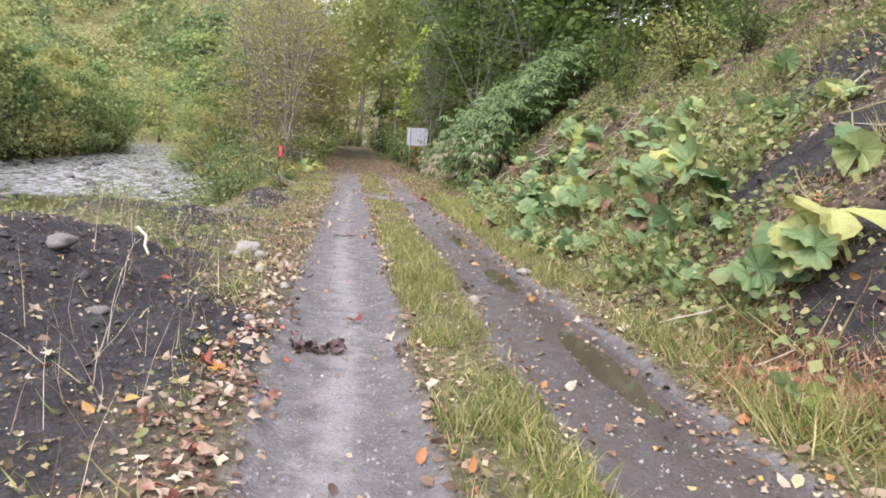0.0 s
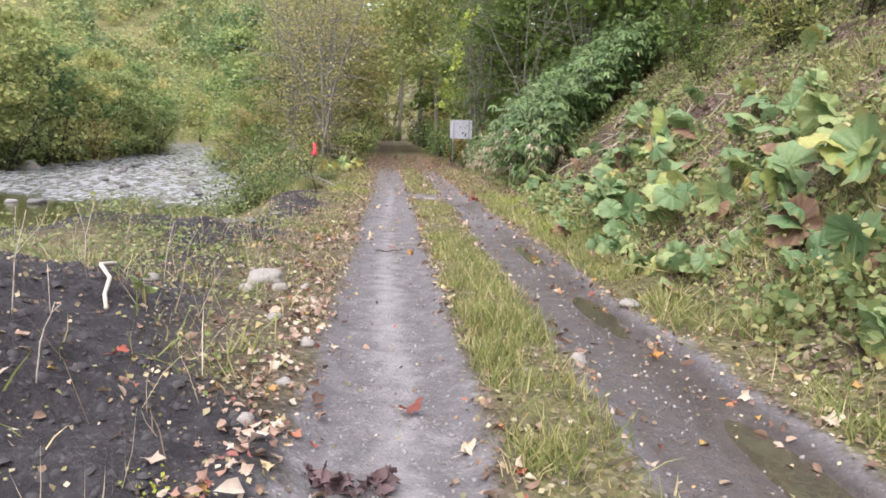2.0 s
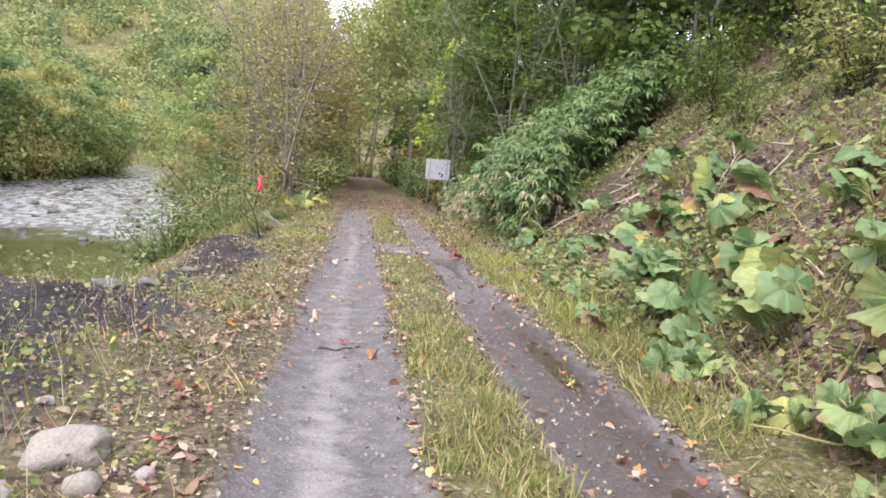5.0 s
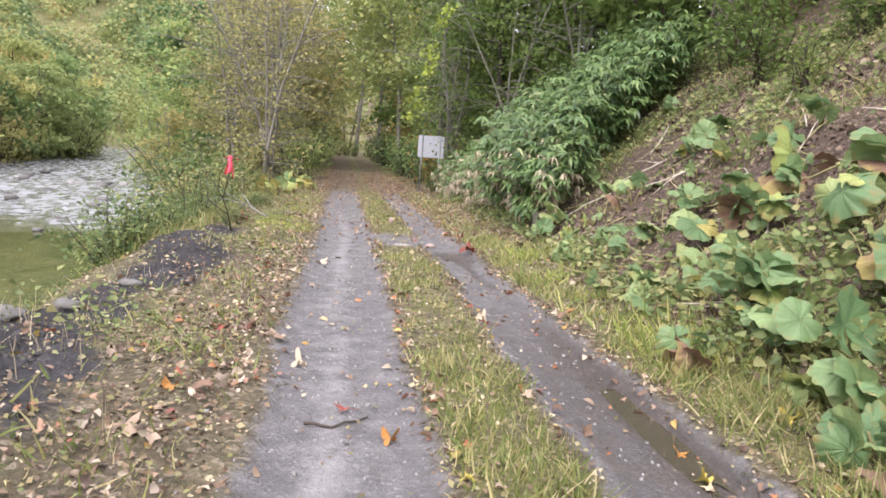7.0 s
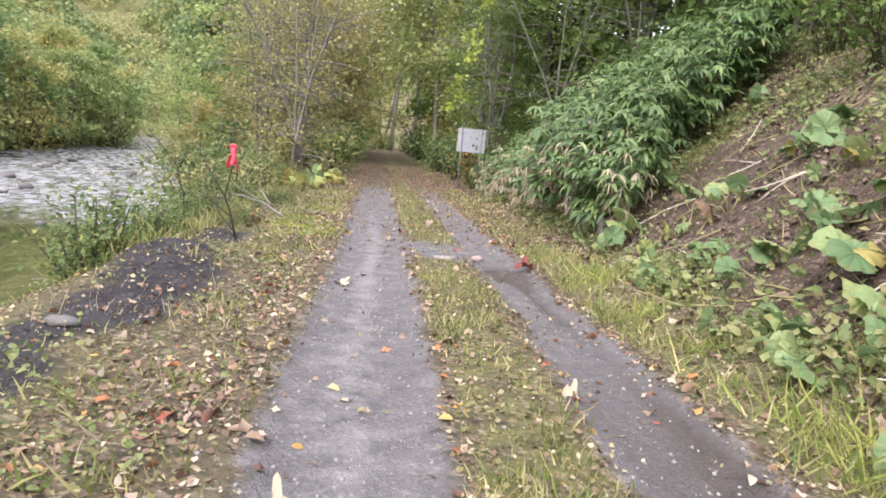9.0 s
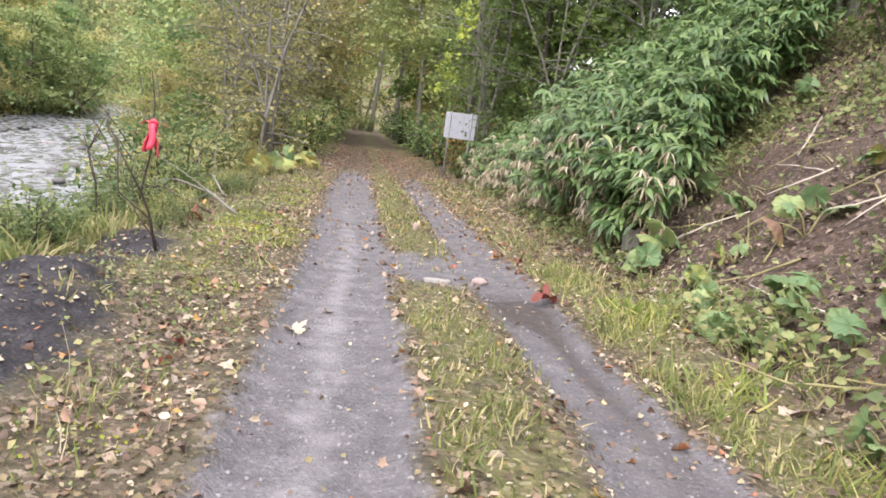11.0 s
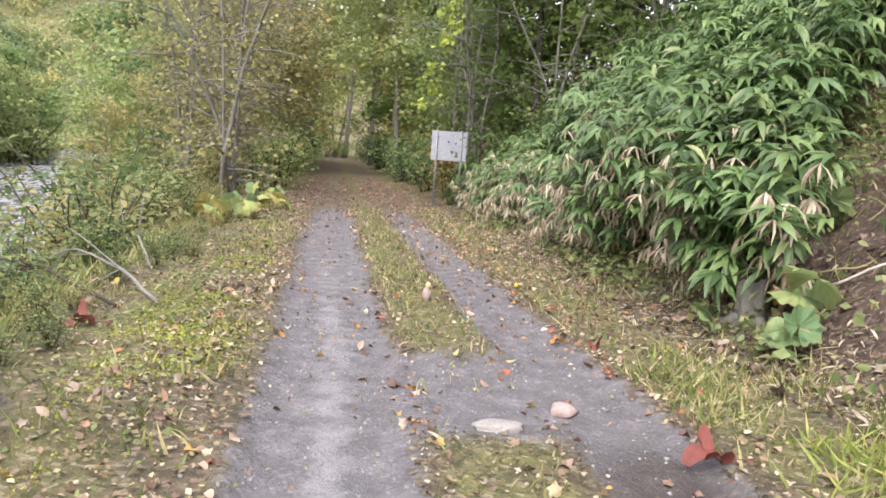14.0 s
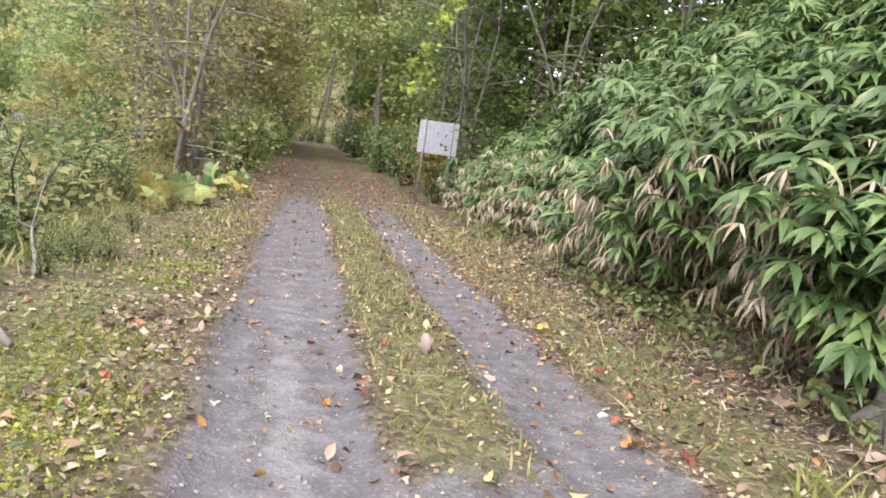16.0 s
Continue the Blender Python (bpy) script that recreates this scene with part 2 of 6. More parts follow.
M_FUKI = leaf_mat("butterbur_green", [(0.0, (0.09, 0.16, 0.075)), (0.6, (0.16, 0.235, 0.11)), (1.0, (0.28, 0.33, 0.14))], rough=0.5, thin=0.35, own=0.9, gain=1.4, veins=19)
M_FUKI_Y = leaf_mat("butterbur_yellowing", [(0.0, (0.32, 0.40, 0.13)), (0.6, (0.40, 0.43, 0.16)), (1.0, (0.42, 0.34, 0.11))], rough=0.55, thin=0.3, own=0.9, veins=19)
M_FUKI_B = leaf_mat("butterbur_withered", [(0.0, (0.14, 0.085, 0.06)), (1.0, (0.27, 0.17, 0.12))], rough=0.85, thin=0.1, own=0.9, veins=19)
M_BARK = plain_mat("grey_bark", (0.12, 0.112, 0.095), (0.29, 0.28, 0.245), 6, 0.9, 0.02)
M_BARK_D = plain_mat("dark_bark", (0.035, 0.03, 0.025), (0.09, 0.075, 0.06), 6, 0.9, 0.02)
M_STALK = plain_mat("green_brown_stalk", (0.20, 0.17, 0.08), (0.32, 0.30, 0.14), 12, 0.6, 0.002)
M_STONE = plain_mat("pale_stone", (0.20, 0.19, 0.17), (0.36, 0.34, 0.31), 9, 0.85, 0.012)
M_STONE_D = plain_mat("dark_stone", (0.09, 0.09, 0.09), (0.20, 0.19, 0.18), 9, 0.8, 0.008)
M_BOARD = plain_mat("weathered_white_board", (0.29, 0.30, 0.34), (0.40, 0.41, 0.45), 3, 0.55, 0.001)
M_STEEL = plain_mat("dull_steel_post", (0.22, 0.23, 0.24), (0.36, 0.37, 0.38), 8, 0.5, 0.001, metal=0.6)
M_RIBBON = plain_mat("pink_red_tape", (0.75, 0.05, 0.10), (0.9, 0.10, 0.16), 8, 0.4, 0.002, spec=0.5)
M_DEADWOOD = plain_mat("bleached_wood", (0.38, 0.33, 0.27), (0.60, 0.55, 0.48), 10, 0.85, 0.004)
M_TWIG = plain_mat("dark_twig", (0.03, 0.025, 0.02), (0.10, 0.075, 0.06), 14, 0.85, 0.004)


def ground_material():
    """Dirt, moss and litter, with gravel wheel tracks, dark soil and river pebbles laid by the plan's layers."""
    m, nt, b = mat_nodes("track_ground", 0.9, 0.25)
    n_big, n_mid, n_fine = noised(nt, 0.9, 5), noised(nt, 5, 5, 0.65), noised(nt, 38, 4, 0.7)
    vor = nt.nodes.new("ShaderNodeTexVoronoi")
    vor.inputs["Scale"].default_value = 55
    tc = nt.nodes.new("ShaderNodeTexCoord")
    nt.links.new(tc.outputs["Object"], vor.inputs["Vector"])
    grit = vor.outputs["Color"]

    def layer(name, wide=0.35):
        at = nt.nodes.new("ShaderNodeAttribute")
        at.attribute_name = name
        v = calc(nt, "ADD", at.outputs["Fac"], calc(nt, "MULTIPLY", calc(nt, "SUBTRACT", n_mid, 0.5), 1.1))
        v = calc(nt, "ADD", v, calc(nt, "MULTIPLY", calc(nt, "SUBTRACT", n_fine, 0.5), 0.5))
        r = nt.nodes.new("ShaderNodeMapRange")
        r.inputs[1].default_value, r.inputs[2].default_value = 0.5 - wide / 2, 0.5 + wide / 2
        nt.links.new(v, r.inputs[0])
        return r.outputs[0]
    gsep = nt.nodes.new("ShaderNodeSeparateColor")
    nt.links.new(grit, gsep.inputs[0])
    peb = ramp(nt, gsep.outputs[0], [(0.0, (0.8,) * 3), (0.8, (1.03,) * 3), (0.93, (1.3,) * 3), (1.0, (1.8,) * 3)])
    dirt = ramp(nt, n_mid, [(0.3, (0.045, 0.036, 0.03)), (0.5, (0.105, 0.085, 0.067)), (0.7, (0.19, 0.155, 0.12))])
    moss = ramp(nt, n_mid, [(0.3, (0.075, 0.09, 0.03)), (0.7, (0.24, 0.25, 0.08))])
    col = mixed(nt, layer("green"), dirt, moss)
    brown = ramp(nt, n_mid, [(0.28, (0.06, 0.042, 0.036)), (0.5, (0.15, 0.105, 0.085)), (0.72, (0.27, 0.20, 0.16))])
    flake = nt.nodes.new("ShaderNodeTexVoronoi")
    flake.inputs["Scale"].default_value = 30
    warp = nt.nodes.new("ShaderNodeVectorMath")
    warp.operation = "MULTIPLY_ADD"
    nz = nt.nodes.new("ShaderNodeTexNoise")
    nz.inputs["Scale"].default_value, nz.inputs["Detail"].default_value = 16, 3
    nt.links.new(tc.outputs["Object"], nz.inputs["Vector"])
    nt.links.new(nz.outputs["Color"], warp.inputs[0])
    warp.inputs[1].default_value = (0.07, 0.07, 0.07)
    nt.links.new(tc.outputs["Object"], warp.inputs[2])
    nt.links.new(warp.outputs[0], flake.inputs["Vector"])
    fsep = nt.nodes.new("ShaderNodeSeparateColor")
    nt.links.new(flake.outputs["Color"], fsep.inputs[0])
    flakes = ramp(nt, fsep.outputs[0], [(0.0, (0.03, 0.024, 0.02)), (0.35, (0.09, 0.065, 0.05)), (0.55, (0.19, 0.135, 0.10)), (0.75, (0.11, 0.10, 0.05)), (0.88, (0.34, 0.26, 0.20)), (0.96, (0.5, 0.42, 0.33)), (1.0, (0.4, 0.19, 0.07))])
    brown = mixed(nt, 0.75, brown, flakes)
    col = mixed(nt, 0.55, col, mixed(nt, 0.3, flakes, moss))
    col = mixed(nt, layer("litter"), col, brown)
    # bare brown bank; ramp taken darker to hold the slope's shade
    shaded_earth = ramp(nt, n_mid, [(0.28, (0.04, 0.027, 0.023)), (0.5, (0.085, 0.06, 0.05)), (0.72, (0.15, 0.11, 0.09))])
    col = mixed(nt, layer("shaded_earth"), col, mixed(nt, 0.35, shaded_earth, flakes))
    soil = mixed(nt, 1.0, ramp(nt, n_mid, [(0.3, (0.024, 0.023, 0.025)), (0.7, (0.066, 0.063, 0.066))]), peb, "MULTIPLY")
    col = mixed(nt, layer("soil"), col, soil)
    track = ramp(nt, n_mid, [(0.25, (0.12, 0.115, 0.118)), (0.55, (0.175, 0.168, 0.17)), (0.8, (0.225, 0.215, 0.215))])
    track = mixed(nt, 0.6, track, peb, "MULTIPLY")
    track = mixed(nt, layer("worn", 0.9), track, (0.38, 0.37, 0.37))
    col = mixed(nt, layer("rut"), col, track)
    bed = mixed(nt, 1.0, ramp(nt, n_big, [(0.3, (0.16, 0.15, 0.13)), (0.7, (0.30, 0.28, 0.25))]), peb, "MULTIPLY")
    col = mixed(nt, layer("river"), col, bed)
    wet = layer("wet", 0.5)
    col = mixed(nt, wet, col, mixed(nt, 1.0, col, (0.55, 0.50, 0.46), "MULTIPLY"))
    nt.links.new(col, b.inputs["Base Color"])
    nt.links.new(mixed(nt, wet, (0.88,) * 3, (0.35,) * 3), b.inputs["Roughness"])
    hgt_n = calc(nt, "ADD", calc(nt, "MULTIPLY", n_mid, 1.5), calc(nt, "ADD", n_fine, calc(nt, "MULTIPLY", gsep.outputs[0], 0.4)))
    bumped(nt, b, hgt_n, 0.035)
    return m


M_GROUND = ground_material()


def water_material():
    m, nt, b = mat_nodes("river_water", 0.08, 0.5)
    tc = nt.nodes.new("ShaderNodeTexCoord")
    mp = nt.nodes.new("ShaderNodeMapping")
    mp.inputs["Scale"].default_value = (1.0, 0.45, 1.0)
    mp.inputs["Rotation"].default_value = (0, 0, radians(20))
    nt.links.new(tc.outputs["Object"], mp.inputs[0])
    ns = []
    for s, d in ((1.6, 3), (3.2, 5)):
        n = nt.nodes.new("ShaderNodeTexNoise")
        n.inputs["Scale"].default_value, n.inputs["Detail"].default_value, n.inputs["Roughness"].default_value = s, d, 0.58
        nt.links.new(mp.outputs[0], n.inputs["Vector"])
        ns.append(n.outputs[0])
    at = nt.nodes.new("ShaderNodeAttribute")
    at.attribute_name = "rapid"
    v = calc(nt, "ADD", calc(nt, "MULTIPLY", at.outputs["Fac"], 0.62), calc(nt, "MULTIPLY", calc(nt, "SUBTRACT", ns[1], 0.5), 2.2))
    r = nt.nodes.new("ShaderNodeMapRange")
    r.inputs[1].default_value, r.inputs[2].default_value = 0.34, 1.25
    nt.links.new(v, r.inputs[0])
    foam = r.outputs[0]
    deep = ramp(nt, ns[0], [(0.3, (0.045, 0.05, 0.02)), (0.7, (0.085, 0.085, 0.035))])
    deep = mixed(nt, calc(nt, "MULTIPLY", at.outputs["Fac"], 0.8), deep, (0.11, 0.115, 0.11))
    nt.links.new(mixed(nt, foam, deep, (0.33, 0.345, 0.37)), b.inputs["Base Color"])
    nt.links.new(mixed(nt, foam, (0.07,) * 3, (0.7,) * 3), b.inputs["Roughness"])
    bumped(nt, b, calc(nt, "ADD", ns[0], calc(nt, "MULTIPLY", ns[1], calc(nt, "ADD", 0.12, calc(nt, "MULTIPLY", at.outputs["Fac"], 1.0)))), 0.07, 0.7)
    return m


M_WATER = water_material()

# ---- the lie of the land ----
def left_edge(y):
    return np.interp(y, [-30, 9, 11, 12, 13, 14, 22, 26, 30, 36, 40, 48, 60, 80, 100, 200], [-9, -8, -6, -4.5, -3.1, -2.35, -2.4, -2.5, -2.7, -3.2, -4.0, -5.5, -9, -15, -24, -60])


def far_edge(y):
    return np.interp(y, [-60, 20, 50, 61, 79, 100, 200], [-27, -25, -20.5, -21, -22.5, -31, -68])


def right_toe(y):
    return np.interp(y, [0, 8, 14, 22, 30, 40, 70], [3.15, 2.85, 3.1, 3.7, 3.6, 4.0, 4.0])


def lump(x, y, cx, cy, sx, sy, h):
    return h * np.exp(-(((x - cx) / sx) ** 2 + ((y - cy) / sy) ** 2))


def rut_mask(x, y):
    wob = 0.04 * vnoise(x, y, 0.7, 5) + 0.05 * vnoise(0 * x, y, 2.3, 6)
    a = (0.49 - np.abs(x - 0.035 + wob)) / 0.14
    mid, half = np.interp(y, [5, 12, 16, 20], [1.77, 1.73, 1.80, 1.76]), np.interp(y, [5, 8, 12, 16], [0.54, 0.47, 0.42, 0.37])
    b = (half - np.abs(x - mid + wob)) / 0.14
    # bare gravel between the tracks where they run together
    c = np.minimum(np.minimum((y - 19.25 + 2 * wob) / 0.3, (21.2 - y + 3 * wob) / 0.4), np.minimum(x + 0.4, 2.1 - x) / 0.14)
    return np.maximum(a, c), b


def soil_mask(x, y):
    x, y = x + 0.5 * vnoise(x, y, 0.9, 41) + 0.2 * vnoise(x, y, 0.3, 42), y + 0.5 * vnoise(x, y, 1.1, 43)
    s = lump(x, y, -2.6, 5.0, 1.9, 3.3, 1.8) + lump(x, y, -4.4, 11.9, 2.2, 1.1, 1.0) + lump(x, y, -2.3, 13.0, 0.7, 1.7, 0.65)
    s += lump(x, y, -1.95, 17.3, 0.7, 1.5, 1.25) + lump(x, y, -1.6, 19.4, 0.5, 0.4, 1.0) + lump(x, y, -2.2, 15, 0.45, 1.6, 0.7) + lump(x, y, -2.0, 10.6, 0.75, 1.7, 0.6)
    return s + lump(x, y, 5.3, 6.9, 0.9, 0.9, 1.5) + lump(x, y, 7.2, 9.3, 1.2, 1.1, 1.4) + lump(x, y, 4.1, 4.6, 0.6, 0.9, 1.3) + lump(x, y, 10, 15.4, 1.5, 1.2, 1.2)


def bare_bank(x, y):
    """Share of bare brown ground low on the bank."""
    d = x - right_toe(y) + 0.5 * vnoise(x, y, 1.2, 46)
    return smooth(0.2, 0.7, d) * smooth(4.2, 2.6, d) * smooth(13, 16, y + vnoise(x, y, 0.9, 47)) * smooth(24.5, 22, y)


def height(x, y):
    """The ground's height."""
    x, y = np.asarray(x, float), np.asarray(y, float)
    near = smooth(60, 30, np.abs(y - 15)) * smooth(14, 8, np.abs(x))
    z = 0.03 * vnoise(x, y, 1.1, 1) * near + 0.015 * vnoise(x, y, 0.35, 2) * near
    a, b = rut_mask(x, y)
    flat = np.clip(np.maximum(a, b), 0, 1)
    z = z * (1 - 0.75 * flat) - 0.055 * flat * smooth(45, 34, y) + 0.02
    z -= lump(x, y, 1.98, 5.0, 0.16, 1.0, 0.05) + lump(x, y, 1.95, 8.3, 0.15, 0.8, 0.05) + lump(x, y, 1.97, 11.6, 0.13, 0.9, 0.045) + lump(x, y, 1.9, 17.2, 0.12, 0.9, 0.04)
    z += 0.05 * smooth(-0.6, -1.4, x) * smooth(10, 30, y)
    z += lump(x, y, -2.75, 6.1, 1.3, 2.4, 0.72) + lump(x, y, -3.3, 11.8, 1.5, 0.9, 0.36)
    z += lump(x, y, -1.95, 17.3, 0.55, 1.3, 0.24) + lump(x, y, -1.6, 19.35, 0.4, 0.3, 0.12)
    z += np.clip(soil_mask(x, y), 0, 1) * near * (0.075 * vnoise(x, y, 0.5, 44) + 0.045 * vnoise(x, y, 0.2, 45))
    d = left_edge(y) + 0.25 * vnoise(x, y, 1.3, 3) - x
    z = z - 2.05 * smooth(0, 2.3, d)
    toe = right_toe(y)
    d = x - toe + 0.2 * vnoise(x, y, 1.7, 4)
    steep = np.interp(y, [34, 60], [0.80, 0.5])
    rise = steep * (np.sqrt(np.clip(d, 0, None) ** 2 + 0.2) - 0.447)
    rise = np.where(rise > 13, 13 + (rise - 13) * 0.5, rise)
    z = z + np.where(d > 0, rise, 0) + smooth(-0.6, 0.6, d) * 0.1
    z += 0.10 * vnoise(x, y, 0.8, 8) * smooth(0.2, 1.2, d) * near + 0.05 * vnoise(x, y, 0.3, 9) * smooth(0.2, 1.2, d) * near
    z = z + np.clip(y - 48, 0, 400) * 0.016 * smooth(-14, -4, x)
    d = far_edge(y) + 0.8 * vnoise(x, y, 4, 10) - x
    hill = np.interp(d, [-1, 0, 1.5, 4, 60, 200, 600], [0, 0.3, 0.95, 1.7, 24, 100, 190])
    z = z + hill
    ahead = np.clip(y - 115, 0, 330) * (0.16 + 0.30 * smooth(-5, -55, x)) * smooth(150, 20, x)
    return np.maximum(z, z * 0 + np.where(y > 120, ahead - 2, -9))


def axis_steps(fine0, fine1, step, lo, hi, grow=1.12):
    mid = list(np.arange(fine0, fine1 + 1e-6, step))
    up, s = [], step
    while (up[-1] if up else mid[-1]) < hi:
        s *= grow
        up.append((up[-1] if up else mid[-1]) + s)
    down, s = [], step
    while (down[-1] if down else mid[0]) > lo:
        s *= grow
        down.append((down[-1] if down else mid[0]) - s)
    return np.array(down[::-1] + mid + up)


def build_ground():
    xs = axis_steps(-2.6, 3.4, 0.06, -600, 500, 1.09)
    ys = axis_steps(1.5, 27, 0.09, -80, 900, 1.07)
    gx, gy = np.meshgrid(xs, ys, indexing="ij")
    gz = height(gx, gy)
    v = np.stack([gx, gy, gz], -1).reshape(-1, 3)
    nx, ny = len(xs), len(ys)
    i, j = np.meshgrid(np.arange(nx - 1), np.arange(ny - 1), indexing="ij")
    f = np.stack([i * ny + j, (i + 1) * ny + j, (i + 1) * ny + j + 1, i * ny + j + 1], -1).reshape(-1, 4)
    a, b = rut_mask(gx, gy)
    rut = np.clip(np.maximum(a, b) * 0.5 + 0.5, 0, 1) * smooth(40, 31, gy)
    worn = lump(gx - 0.06 * vnoise(gx * 0, gy, 3, 11), gy * 0, 0.03, 0, 0.13, 1, 0.75) * (0.75 + 0.25 * vnoise(gx * 0, gy, 2, 12)) * smooth(30, 20, gy) * np.interp(gy, [6, 12], [1, 0.6])
    toe = right_toe(gy)
    litter = 0.45 * smooth(0, 0.8, gx - toe) + 0.6 * smooth(33, 40, gy) * (1 - 0.5 * smooth(44, 54, gy)) * smooth(2.3, 1.5, np.abs(gx - 1.0)) * (1 - 0.45 * lump(gx, 0, 1.0, 0, 0.4, 1, 1))
    litter += 0.38 * smooth(-0.35, -0.7, gx) * smooth(-2.2, -1.2, gx) + 0.3 * smooth(2.0, 2.4, gx) + 0.35 * lump(gx, gy, 2.1, 20, 0.3, 8, 1)
    green = 0.55 * smooth(0.5, 0.7, gx) * smooth(1.45, 1.2, gx) + 0.6 * smooth(2.1, 2.4, gx) * smooth(3.6, 3.0, gx) + 0.45 * smooth(-0.9, -1.5, gx)
    green += 0.42 * smooth(0, 1, gx - toe) + 0.7 * smooth(2, 8, far_edge(gy) - gx) + 0.6 * smooth(110, 140, gy) + 0.5 * smooth(38, 50, gy) * smooth(1.4, 2.2, np.abs(gx - 1.0))
    green += lump(gx, gy, -1.0, 21.5, 0.5, 1.8, 0.7) + lump(gx, gy, -1.0, 18.4, 0.4, 1.0, 0.55) + lump(gx, gy, -1.1, 25, 0.5, 2.2, 0.5)
    bare = bare_bank(gx, gy)
    litter, green = litter + 0.55 * bare, green * (1 - 0.9 * bare)
    soil = np.clip(soil_mask(gx, gy), 0, 1)
    river = smooth(-0.75, -1.2, gz)
    wet = lump(gx, gy, 1.98, 5.2, 0.17, 1.5, 0.9) + lump(gx, gy, 1.95, 8.3, 0.15, 1.1, 0.9) + lump(gx, gy, 2.0, 12, 0.15, 2.0, 0.7) + lump(gx, gy, 1.9, 17.3, 0.13, 1.5, 0.6) + lump(gx, gy, 1.75, 18.7, 0.4, 0.7, 0.95)
    wet = wet + 0.62 * np.clip(b, 0, 1) * smooth(18.5, 12, gy)
    layers = dict(rut=rut, worn=worn, litter=litter, green=green, shaded_earth=0.85 * bare, soil=soil, river=river, wet=wet)
    inside = ((np.maximum(a, b) > 0) & (gy < 34)).ravel()
    ftrack = inside[f].sum(1) >= 3
    for name, keep, label, cat in (("ground", ~ftrack, "uneven dirt ground with moss, leaf litter and a steep bank", "ground"),
                                   ("dirt_road", ftrack, "two grey gravel wheel tracks, worn pale and puddled", "road")):
        used = np.unique(f[keep])
        back = np.full(len(v), -1)
        back[used] = np.arange(len(used))
        me = mk_mesh(name, v[used], [back[f[keep]]])
        for k, val in layers.items():
            me.attributes.new(k, "FLOAT", "POINT").data.foreach_set("value", val.ravel()[used].astype(np.float32))
        tagged(part(name, me, M_GROUND), label, cat, kind="structure")


build_ground()


def build_water():
    xs, ys = np.concatenate([np.arange(-60, -34, 2.0), np.arange(-34, -2.3, 0.3)]), np.concatenate([np.arange(-60, 8, 2.0), np.arange(8, 45, 0.33), np.arange(45, 110, 0.7)])
    gx, gy = np.meshgrid(xs, ys, indexing="ij")
    rapid = smooth(26.5, 30.5, gy + 0.35 * (gx + 8) + 1.5 * vnoise(gx, gy, 2.5, 20))
    gz = -1.3 + rapid * (0.07 * vnoise(gx * 1.0, gy * 0.7, 0.55, 21) + 0.06 * vnoise(gx, gy, 1.4, 22)) + 0.01 * vnoise(gx, gy, 0.8, 23) + 0.012 * np.clip(gy - 28, 0, 60)
    v = np.stack([gx, gy, gz], -1).reshape(-1, 3)
    nx, ny = len(xs), len(ys)
    i, j = np.meshgrid(np.arange(nx - 1), np.arange(ny - 1), indexing="ij")
    f = np.stack([i * ny + j, (i + 1) * ny + j, (i + 1) * ny + j + 1, i * ny + j + 1], -1).reshape(-1, 4)
    me = mk_mesh("river", v, [f])
    me.attributes.new("rapid", "FLOAT", "POINT").data.foreach_set("value", rapid.ravel().astype(np.float32))
    tagged(part("river_water", me, M_WATER), "brown-green river breaking into white rapids over stones", "river", kind="structure")


build_water()

